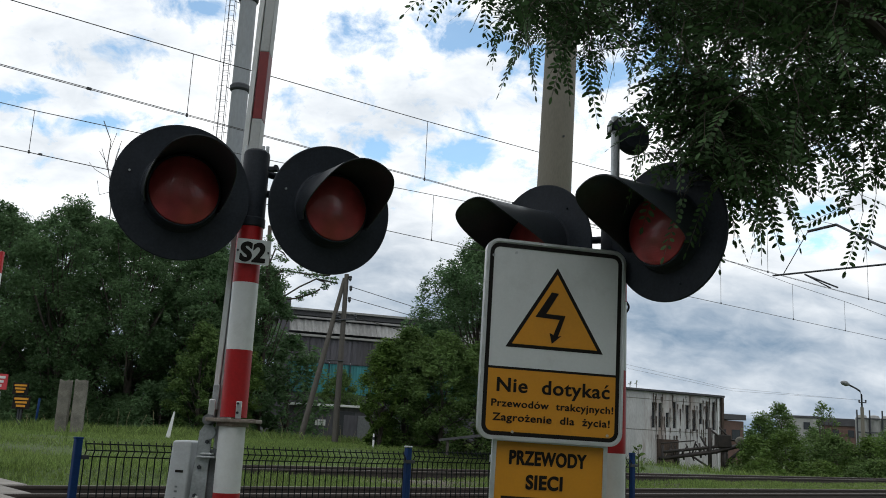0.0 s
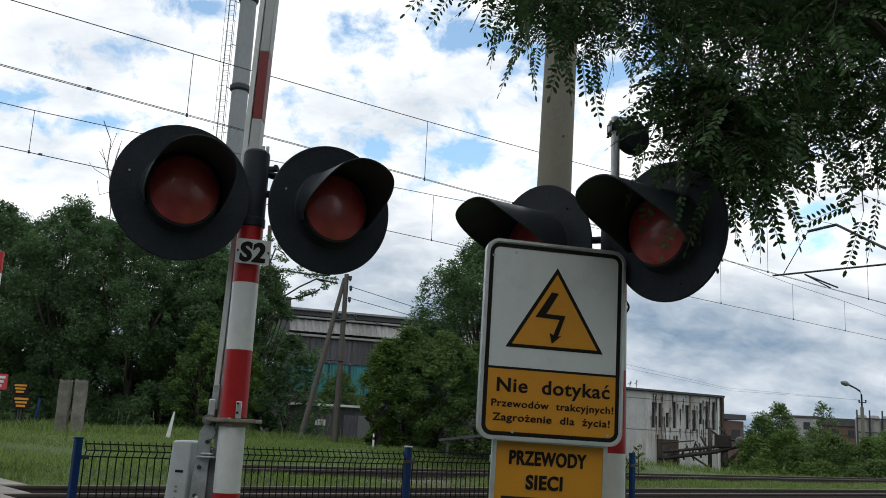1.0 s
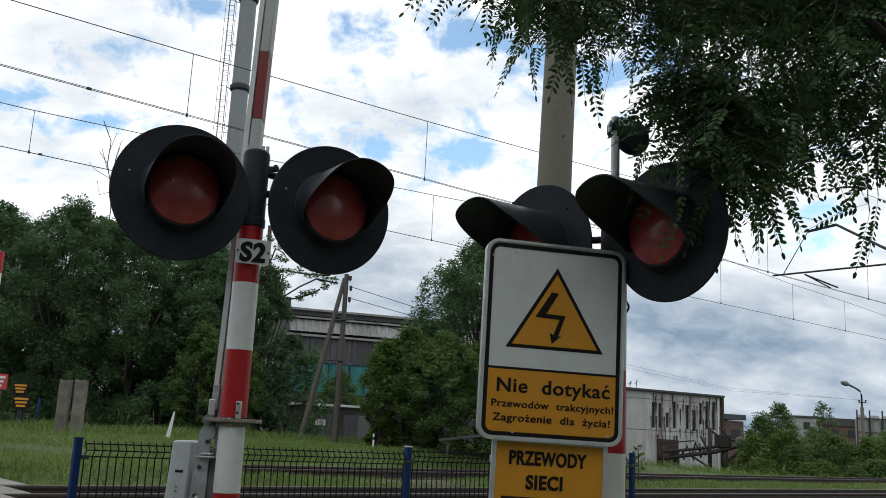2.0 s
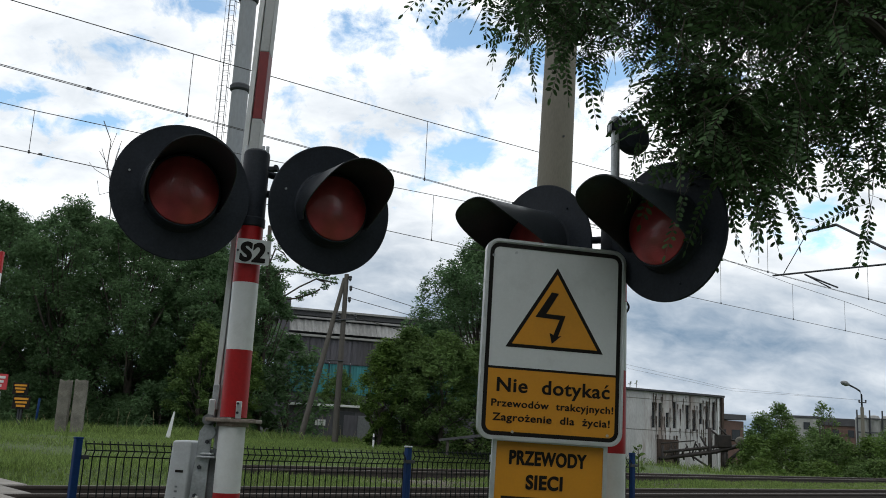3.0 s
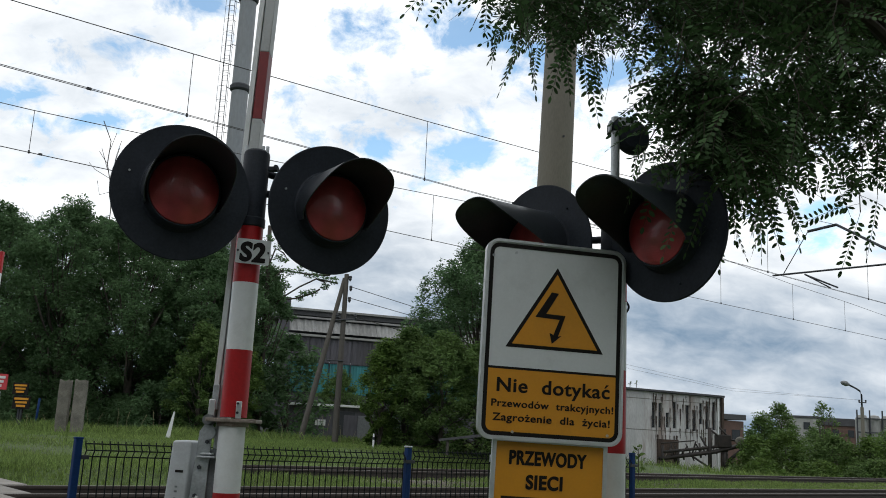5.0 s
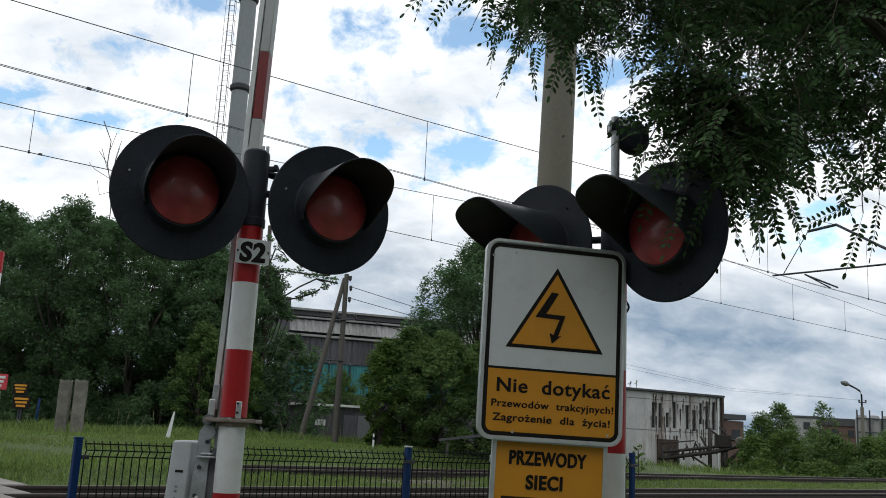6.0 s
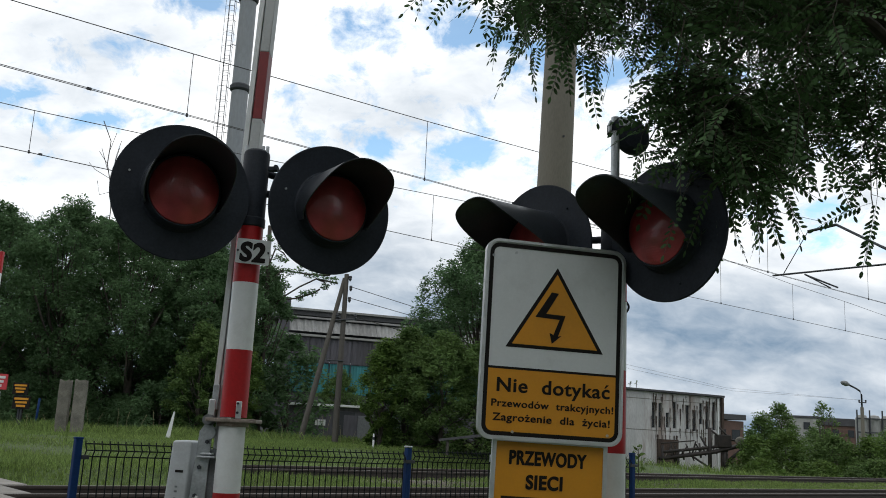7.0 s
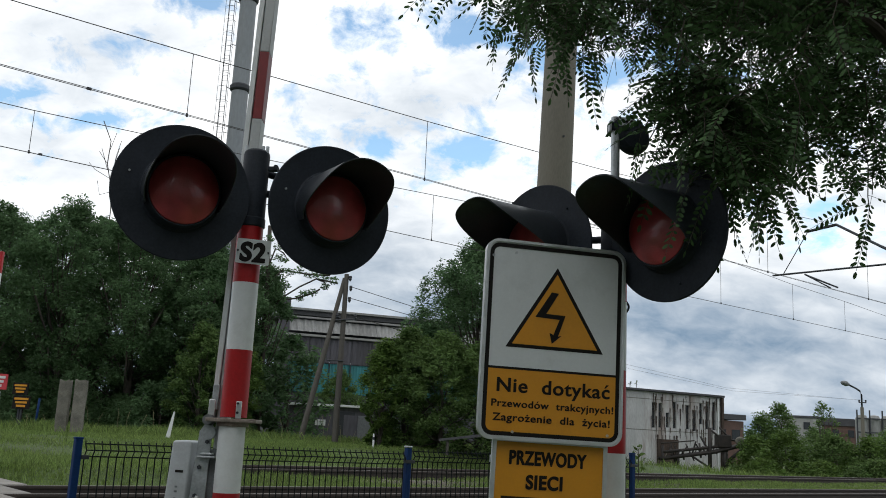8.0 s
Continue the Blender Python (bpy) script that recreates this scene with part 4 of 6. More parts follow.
def build_stumps():
    rnd = random.Random(5)
    for (x, y, w, h, lean) in ((-10.83, 27.5, 0.35, 1.6, -0.3), (-10.31, 27.35, 0.37, 1.62, -0.6)):
        bm = bmesh.new()
        box(bm, (w * 0.88, 0.28, h), (0, 0, h / 2 - 0.1))
        bmesh.ops.subdivide_edges(bm, edges=bm.edges, cuts=5, use_grid_fill=True)
        for v in bm.verts:
            v.co += noise.noise_vector(v.co * 4.1 + Vector((x, 0, 0))) * 0.02
            if v.co.z > h * 0.9:
                v.co.z += noise.noise(v.co * 9) * 0.06
        ob = part("concrete_post", bm, M_OLDCONC)
        ob.matrix_world = pose(x, y, ground_z(*(TRACK.inverted() @ Vector((x, y, 0))).xy), 0, lean, 12)
        tagged(ob, "broken old concrete post standing in tall grass", "post", "old posts")
    # pale marker leaning in the grass
    bm = bmesh.new()
    prism(bm, [(-0.07, 0), (0.06, 0), (0.03, 0.8), (0.01, 0.84), (-0.02, 0.8)], 0.03)
    ob = part("marker_board", bm, M_WHITE, smooth=False)
    ob.matrix_world = pose(-7.55, 26.9, 1.12, 0, 8, 10)
    tagged(ob, "narrow white marker leaning in the grass", "marker")


build_stumps()
CANT = {"tip": (10.88, 26.96, 8.14), "mid": (11.44, 26.28, 8.22), "far": (14.2, 22.92, 5.45), "reg0": (10.13, 27.88, 6.92), "reg1": (14.2, 22.92, 6.86), "reg_a": (10.35, 27.62, 6.92), "st0": (10.79, 27.08, 6.85), "st1": (11.43, 26.3, 6.36), "st2": (11.29, 26.47, 6.37)}
build_cantilever()


# ---- trees ----
def leaf_cloud(name, centres, per, size, spread, material, parent, seed, droop=0.0):
    """Many small leaves round clump centres, as one crown mesh. centres: rows of x, y, z, radius."""
    rg = np.random.default_rng(seed)
    C = np.asarray(centres, float)
    n = len(C) * per
    idx = np.repeat(np.arange(len(C)), per)
    d = rg.normal(size=(n, 3))
    d /= np.linalg.norm(d, axis=1)[:, None]
    rad = rg.random(n) ** 0.45
    P = C[idx, :3] + d * (rad * C[idx, 3])[:, None] * np.array([1, 1, 0.72])
    # each leaf a folded lozenge
    a = rg.normal(size=(n, 3))
    a[:, 2] = a[:, 2] * 0.5 - droop
    a /= np.linalg.norm(a, axis=1)[:, None]
    up = rg.normal(size=(n, 3)) * 0.7 + np.array([0, 0, 1])
    b = np.cross(a, up)
    b /= np.linalg.norm(b, axis=1)[:, None]
    s = size * rg.uniform(0.6, 1.35, n)[:, None]
    w = s * rg.uniform(0.3, 0.5, n)[:, None]
    verts = np.stack([P - a * s * 0.5, P + b * w * 0.5, P + a * s * 0.5, P - b * w * 0.5], 1).reshape(-1, 3)
    me = bpy.data.meshes.new(name)
    me.vertices.add(n * 4)
    me.vertices.foreach_set("co", verts.ravel())
    me.loops.add(n * 4)
    me.loops.foreach_set("vertex_index", np.arange(n * 4, dtype=np.int32))
    me.polygons.add(n)
    me.polygons.foreach_set("loop_start", np.arange(0, n * 4, 4, dtype=np.int32))
    me.update(calc_edges=True)
    me.materials.append(material)
    ob = new(name, me)
    ob.parent = parent
    return ob


def ground_at(x, y):
    p = TRACK.inverted() @ Vector((x, y, 0))
    return ground_z(p.x, p.y)


def broadleaf(name, x, y, height, width, seed, material, label, clumps=46, per=170, leaf=0.2, low=0.12, lean=(0, 0), sparse=1.0, category="tree", group="", tufts=0):
    rnd = random.Random(seed)
    base = Vector((x, y, ground_at(x, y) - 0.1))
    t = thing(name, base, label, category, group)
    # trunk and limbs
    top = Vector((lean[0], lean[1], height * 0.8))
    pts = [Vector((0, 0, 0)) + top * k / 7 + Vector((rnd.uniform(-1, 1), rnd.uniform(-1, 1), 0)) * 0.05 * width * (k / 7) for k in range(8)]
    r0 = 0.018 * height + 0.03
    bm = bmesh.new()
    for k, (a, b) in enumerate(zip(pts, pts[1:])):
        rod(bm, a, b, r0 * (1 - 0.85 * k / 7), r0 * (1 - 0.85 * (k + 1) / 7), 9, False)
    part("trunk", bm, M_BARK, t)
    centres = []
    for k in range(clumps):
        h = low + (1 - low) * (k + rnd.random()) / clumps
        # outline: widest low in the middle, uneven
        prof = math.sin(math.pi * min(1, 0.16 + 0.84 * h)) ** 0.7
        ang = k * 2.4 + rnd.uniform(-0.5, 0.5)
        r = width * 0.5 * prof * rnd.uniform(0.45, 1.08)
        c = Vector((r * math.cos(ang), r * math.sin(ang), height * h)) + Vector((lean[0], lean[1], 0)) * h
        cr = width * rnd.uniform(0.1, 0.19) * sparse
        centres.append((*c, cr))
        if k % 2 == 0:
            j = min(6, max(1, int(7 * h * 0.75)))
            a = pts[j]
            m = (a + c) / 2 + Vector((0, 0, -0.04 * height))
            bars_part("limb", [([a, m, c], r0 * 0.22 * (1 - 0.5 * h))], M_BARK, t)
    leaf_cloud("crown", centres, per, leaf, 1, material, t, seed)
    if tufts:
        # small sprays that stand out of the crown
        rows = []
        for k in range(tufts):
            h = 0.3 + 0.72 * math.sqrt(rnd.random())
            prof = math.sin(math.pi * min(1, 0.16 + 0.84 * min(h, 0.98))) ** 0.7
            ang = rnd.uniform(0, 6.28)
            r = width * 0.5 * prof * rnd.uniform(0.95, 1.2)
            rows.append((r * math.cos(ang) + lean[0] * h, r * math.sin(ang) + lean[1] * h, height * h + rnd.uniform(0, 0.35), rnd.uniform(0.14, 0.34)))
        leaf_cloud("outer_sprays", rows, 46, leaf, 1, material, t, seed + 500)
    return t



DARK = "dense dark green broadleaf tree beyond the tracks"
# a closed belt of trees on the left, in two rows
for k, (x, y, h, w) in enumerate(((-20.5, 37, 7.6, 6.4), (-17.2, 35.4, 8.2, 5.8), (-14.2, 35.0, 8.4, 5.4), (-11.6, 35.2, 8.6, 5.4), (-9.0, 35.6, 7.2, 4.8), (-8.2, 36.4, 6.0, 2.6),
                                  (-19, 41, 8.6, 8.5), (-14.5, 40, 8.8, 8.0), (-10.5, 41, 8.0, 7.5))):
    broadleaf("tree", x, y, h, w, 40 + k, M_LEAF, DARK, 105, 420 if k < 6 else 150, 0.135 if k < 6 else 0.2, 0.02, group="trees beyond the tracks", sparse=0.82, tufts=150)
broadleaf("tree", -7.1, 37.5, 6.9, 3.3, 61, M_LEAF, "thin dark tree with spreading upper branches", 60, 130, 0.15, 0.72, group="trees beyond the tracks", sparse=0.8)
# the trees in the middle
broadleaf("tree", 1.6, 33.4, 7.45, 5.9, 71, M_LEAF, "tall green tree with an open crown and bare lower limbs", 75, 560, 0.12, 0.55, group="trees beyond the tracks", sparse=0.75, tufts=120)
broadleaf("tree", 3.8, 34.5, 6.6, 5.0, 72, M_LEAF2, "leafy green tree beyond the tracks", 60, 190, 0.22, 0.1, group="trees beyond the tracks", sparse=0.85)
for k, (x, y, h, w, mm) in enumerate(((-1.0, 30.8, 3.7, 2.5, M_LEAF2), (0.2, 30.2, 3.6, 3.2, M_LEAF2), (1.8, 30.6, 3.7, 3.4, M_LEAF2), (-1.7, 30.2, 3.2, 1.3, M_BUSHLEAF), (-0.4, 32.5, 4.0, 3.0, M_LEAF), (3.6, 31.0, 3.6, 3.2, M_LEAF2), (-5.0, 48.6, 3.4, 2.4, M_LEAF2),
                                      (-6.9, 33.2, 3.2, 1.4, M_BUSHLEAF), (-8.3, 33.0, 3.7, 2.0, M_LEAF2))):
    broadleaf("bush", x, y, h, w, 80 + k, mm, "bushy young tree with yellow-green leaves" if mm is M_BUSHLEAF else "bushy green young tree beyond the tracks", 58, 260, 0.12, 0.02, category="bush", group="bushes beyond the tracks", sparse=0.82, tufts=90)
# undergrowth at the foot of the belt
for k in range(7):
    x = -18.0 + 1.65 * k
    broadleaf("bush", x, 34.0 + 0.4 * math.sin(k * 2.1), 1.7 + 0.4 * math.sin(k * 1.3), 2.4, 100 + k, M_LEAF, "dark undergrowth at the foot of the trees", 30, 260, 0.12, 0.0, category="bush", group="undergrowth", sparse=1.1)
for k in range(7):
    broadleaf("bush", -18 + 2.0 * k, 38.2, 4.2, 3.2, 200 + k, M_LEAF, "dark undergrowth between the trees", 40, 90, 0.26, 0.0, category="bush", group="undergrowth", sparse=1.1)
# bushes beside the sheds on the right
for k, (x, y, h, w, mm) in enumerate(((18.9, 54.5, 3.6, 2.4, M_LEAF2), (20.4, 55.5, 4.3, 2.6, M_LEAF2), (17.9, 52.5, 2.2, 2.4, M_BUSHLEAF), (19.0, 51.0, 2.6, 3.0, M_BUSHLEAF), (20.9, 49.5, 2.5, 3.0, M_LEAF2), (22.6, 49.0, 2.4, 2.8, M_BUSHLEAF), (24.3, 50.0, 2.6, 3.0, M_LEAF2), (26.2, 51.0, 2.7, 3.2, M_LEAF2), (17.0, 49.0, 1.0, 2.4, M_BUSHLEAF), (19.2, 47.0, 1.0, 2.6, M_BUSHLEAF), (21.6, 46.0, 1.1, 2.4, M_LEAF2), (23.5, 58.0, 3.0, 3.0, M_LEAF2), (28.5, 58, 3.2, 3.4, M_LEAF2))):
    broadleaf("bush", x, y, h, w, 120 + k, mm, "low rank green bush by the railway", 44, 150, 0.175, 0.0, category="bush", group="railway bushes", sparse=1.15)
broadleaf("tree", 20.9, 50.6, 4.3, 1.9, 150, M_LEAF2, "slender young birch with thin foliage", 26, 40, 0.16, 0.5, group="young trees", sparse=0.9)
broadleaf("tree", 25.6, 51.5, 4.5, 1.6, 151, M_LEAF2, "slender young tree with thin foliage", 26, 60, 0.16, 0.4, group="young trees", sparse=0.9)
# trees behind the camera, which close the place there
for k, (x, y, h, w) in enumerate(((-7, -9, 9, 9), (0, -11, 10, 9), (7, -9, 9.5, 9), (11, 0, 9, 8), (-13, -3, 8, 8))):
    broadleaf("tree", x, y, h, w, 160 + k, M_LEAF, "tall leafy roadside tree", 70, 90, 0.5, 0.05, group="roadside trees")


def build_far_woods():
    rnd = random.Random(9)
    cs = []
    for k in range(420):
        a = radians(-65 + 150 * rnd.random())
        d = rnd.uniform(150, 230)
        cs.append((d * math.sin(a), d * math.cos(a), rnd.uniform(0.5, 5.0 + 2.5 * noise.noise(Vector((a * 6, 0, 0)))), rnd.uniform(2.5, 4.5)))
    ob = leaf_cloud("far_woods", cs, 70, 1.1, 1, M_LEAF, None, 11)
    tagged(ob, "far dark green belt of woods on the horizon", "woods", kind="stuff")


build_far_woods()


def bare_branch():
    t = thing("bare_branch", (-14.58, 39.2, 1.1), "dead bare twigs above the dark trees", "branch")
    for k, pts in enumerate((
        ((0, 0, -0.14), (0.1, 0, 9.45), (-0.02, 0, 10.51), (-0.29, 0, 11.51), (-0.25, 0, 12.55), (-0.68, 0, 13.47)),
        ((-0.16, 0, 10.88), (-0.8, 0, 11.23), (-1.09, 0, 11.53)),
        ((-0.26, 0, 11.26), (-0.62, 0, 12.23)),
        ((-0.04, 0, 10.25), (-0.47, 0, 10.1), (-0.64, 0, 10.73)),
        ((-0.05, 0, 10.75), (0.06, 0, 11.92), (0.21, 0, 12.58)),
        ((0.03, 0, 11.54), (0.16, 0, 12.26)),
        ((-0.26, 0, 12.09), (-0.04, 0, 12.94)),
        ((-0.29, 0, 11.51), (-0.7, 0, 12.06)),
    )):
        bars_part("stem" if k == 0 else "twig", [(pts, 0.022 if k == 0 else 0.013)], M_BARK, t)


bare_branch()


def build_reaching_tree():
    """A dark tree beside the hall, with thin limbs that reach out against the sky."""
    x, y = -6.86, 37.0
    t = thing("roadside_tree", (x, y, 0.0), "thin dark tree with sparse reaching limbs", "tree")
    bars_part("trunk", [([(0, 0, ground_at(x, y) - 0.1)] + [(-0.11, 0.0, 5.99), (-0.14, 0.0, 7.37), (-0.21, 0.0, 8.76), (-0.24, 0.0, 9.71)], 0.09)], M_BARK, t)
    for path in (
        [(-0.08, 0.0, 5.88), (0.4, 0.0, 6.71), (1.15, 0.0, 7.25), (1.81, 0.0, 7.61), (2.69, 0.0, 7.46)],
        [(-0.13, 0.0, 7.26), (0.41, 0.0, 7.91), (0.92, 0.0, 7.84), (1.52, 0.0, 7.78), (2.35, 0.0, 7.77)],
        [(-0.15, 0.0, 8.07), (0.06, 0.0, 8.78), (0.4, 0.0, 8.61), (0.61, 0.0, 8.29)],
        [(-0.09, 0.0, 6.34), (0.33, 0.0, 6.66), (1.07, 0.0, 6.78), (1.76, 0.0, 7.03), (1.98, 0.0, 7.2)],
        [(1.81, 0.0, 7.61), (2.16, 0.0, 7.48), (2.27, 0.0, 7.26)],
    ):
        bars_part("limb", [(path, 0.035)], M_BARK, t)
    rnd = random.Random(8)
    centres = [(a, rnd.uniform(-0.4, 0.4), c, r) for a, _, c, r in (
        (0.2, 0.0, 8.83, 0.24),
        (0.09, 0.0, 8.5, 0.27),
        (0.45, 0.0, 8.28, 0.24),
        (0.32, 0.0, 7.9, 0.27),
        (0.74, 0.0, 7.78, 0.24),
        (1.1, 0.0, 7.9, 0.24),
        (1.45, 0.0, 7.82, 0.24),
        (1.84, 0.0, 7.75, 0.27),
        (2.17, 0.0, 7.69, 0.27),
        (2.5, 0.0, 7.57, 0.24),
        (2.2, 0.0, 7.32, 0.2),
        (1.67, 0.0, 7.04, 0.24),
        (1.4, 0.0, 6.96, 0.2),
        (1.14, 0.0, 6.81, 0.2),
        (0.58, 0.0, 7.22, 0.31),
        (0.18, 0.0, 7.39, 0.33),
        (0.18, 0.0, 6.88, 0.36),
        (0.51, 0.0, 6.71, 0.31),
        (0.19, 0.0, 6.24, 0.4),
        (0.68, 0.0, 6.03, 0.33),
        (-0.1, 0.0, 7.95, 0.27),
        (-0.15, 0.0, 9.12, 0.24),
    )]
    leaf_cloud("crown", centres, 75, 0.13, 0, M_LEAF, t, 12)


build_reaching_tree()


# ---- buildings ----
def wall_mat(name, color, scale, streak):
    return mat(name, color, 0.85, scale=scale, vary=0.22, bump=0.2, fine=18, dirt=streak, dirt_amount=0.75, stretch=(1, 1, 0.18))


M_HALL = mat("dark_sheet", (0.075, 0.072, 0.085), 0.7, scale=0.6, vary=0.3, bump=0.1, fine=9, dirt=(0.04, 0.035, 0.03), dirt_amount=0.6, stretch=(1, 1, 0.2), objrand=0.25)
M_TEAL = mat("teal_sheet", (0.02, 0.14, 0.15), 0.55, scale=0.8, vary=0.25, bump=0.1, fine=9, stretch=(1, 1, 0.2), objrand=0.25)
M_LIGHTSHEET = mat("light_corrugated_sheet", (0.29, 0.29, 0.28), 0.6, scale=0.7, vary=0.2, bump=0.1, fine=9, dirt=(0.12, 0.11, 0.1), dirt_amount=0.5, stretch=(1, 1, 0.2), objrand=0.2)
M_ROOF = mat("dark_roof_felt", (0.06, 0.06, 0.065), 0.9, scale=0.6, vary=0.25, bump=0.2, fine=9)
M_WHITEWALL = wall_mat("flaking_white_wall", (0.42, 0.42, 0.415), 0.9, (0.16, 0.1, 0.07))
M_RUST = mat("rust_brown", (0.042, 0.027, 0.019), 0.9, scale=2.5, vary=0.5, bump=0.3, fine=20, dirt=(0.02, 0.016, 0.014), dirt_amount=0.8, stretch=(1, 1, 0.3))
M_OILYSTEEL = mat("oily_rusty_steel", (0.02, 0.0165, 0.014), 0.6, metal=0.2, scale=2.5, vary=0.4, bump=0.2, fine=20, dirt=(0.06, 0.04, 0.03), dirt_amount=0.5)
M_BRICK = mat("brown_brick", (0.11, 0.064, 0.052), 0.9, scale=1.2, vary=0.25, bump=0.2, fine=12, dirt=(0.07, 0.05, 0.045), dirt_amount=0.6)
M_GLASSDARK = mat("dark_window", (0.02, 0.022, 0.025), 0.2, scale=2, vary=0.3, bump=0.0)
M_ASPHALT = mat("asphalt", (0.06, 0.06, 0.06), 0.9, scale=1.5, vary=0.2, bump=0.5, fine=60, dirt=(0.1, 0.09, 0.08), dirt_amount=0.4)
M_SLAB = mat("crossing_concrete", (0.22, 0.205, 0.185), 0.9, scale=2.2, vary=0.2, bump=0.4, fine=40, dirt=(0.17, 0.15, 0.12), dirt_amount=0.5, objrand=0.1)


def block(name, size, at, material, parent, label="", bevel=0.01):
    bm = bmesh.new()
    box(bm, size, at, bevel)
    return part(name, bm, material, parent, label, smooth=False)


def corrugated(name, x0, x1, za, zb, ya, yb, pitch, depth, material, parent, label=""):
    """A corrugated sheet that rises from (ya, za) to (yb, zb)."""
    bm = bmesh.new()
    n = max(2, int((x1 - x0) / pitch * 4))
    lo, hi = [], []
    for k in range(n + 1):
        x = x0 + (x1 - x0) * k / n
        d = depth * (0, 1, 1, 0)[k % 4]
        lo.append(bm.verts.new((x, ya - d, za)))
        hi.append(bm.verts.new((x, yb - d, zb)))
    for k in range(n):
        bm.faces.new((lo[k], lo[k + 1], hi[k + 1], hi[k]))
    return part(name, bm, material, parent, label, smooth=False)


def build_hall():
    t = thing("factory_hall", Matrix.Translation((-8.05, 49.7, 1.0)) @ Matrix.Rotation(radians(19), 4, 'Z'), "long dark factory hall with teal and corrugated cladding", "building")
    ln, dp = 20.0, 16.0
    block("wall", (ln, dp, 4.25), (ln / 2, dp / 2 + 0.15, 2.12), M_HALL, t)
    for k in range(17):
        corrugated("teal_sheet", k * 1.17 + 0.02, k * 1.17 + 1.15, 2.6, 4.18, 0.06, 0.06, 0.16, 0.025, M_TEAL, t)
    for k in range(17):
        corrugated("dark_sheet", k * 1.17, k * 1.17 + 1.16, 4.2, 5.5, 0.0, 0.0, 0.3, 0.05, M_HALL, t)
    for k in range(18):
        block("mullion", (0.05, 0.08, 1.6), (k * 1.17, 0.02, 3.4), M_DARKSTEEL, t)
    block("ledge", (ln + 0.3, 0.5, 0.12), (ln / 2, 0.05, 5.62), M_LIGHTSHEET, t)
    block("upper_wall", (ln, dp - 1, 1.4), (ln / 2, dp / 2 + 0.9, 6.2), M_HALL, t)
    for k in range(8):
        corrugated("roof_sheet", k * 2.5, k * 2.5 + 2.48, 5.85, 6.55, 0.2, 0.75, 0.4, 0.09, M_LIGHTSHEET, t, "pale corrugated roof sheet")
    block("gutter", (ln + 0.3, 0.18, 0.1), (ln / 2, 0.62, 6.66), M_LIGHTSHEET, t)
    block("roof", (ln + 0.6, dp, 0.28), (ln / 2, dp / 2 + 0.5, 6.9), M_ROOF, t)
    block("roof_edge", (ln + 0.6, 0.12, 0.12), (ln / 2, 0.42, 7.08), M_LIGHTSHEET, t)
    block("corner_pier", (0.55, 0.5, 7.6), (-0.28, 0.2, 3.8), M_HALL, t)


def build_annex():
    t = thing("low_shed", Matrix.Translation((-7.0, 44.9, 0.95)) @ Matrix.Rotation(radians(5), 4, 'Z'), "low dark shed with a pale flat roof edge", "building")
    block("wall", (4.2, 3, 1.85), (2.1, 1.7, 0.9), M_HALL, t)
    block("roof_edge", (4.4, 3.3, 0.11), (2.1, 1.6, 1.87), M_WHITE, t, "pale flat roof edge")
    w = block("window", (0.5, 0.06, 0.28), (1.55, 0.18, 1.05), M_SIGNWHITE, t, "small pale barred window")
    for k in range(3):
        block("bar", (0.02, 0.02, 0.28), (1.42 + 0.13 * k, 0.14, 1.05), M_DARKSTEEL, w)
    block("door", (0.8, 0.06, 1.6), (2.8, 0.18, 0.8), M_DARKSTEEL, t)
    # weathered fence boards beside it
    t2 = thing("board_fence", (-3.3, 37.0, 1.05), "grey weathered metal sheet fence", "fence")
    for k in range(7):
        block("board", (0.52, 0.05, 1.2 + 0.05 * math.sin(k * 3)), (0.55 * k, 0.02 * (k % 2), 0.6), M_GREYSTEEL if k % 3 else M_HALL, t2)


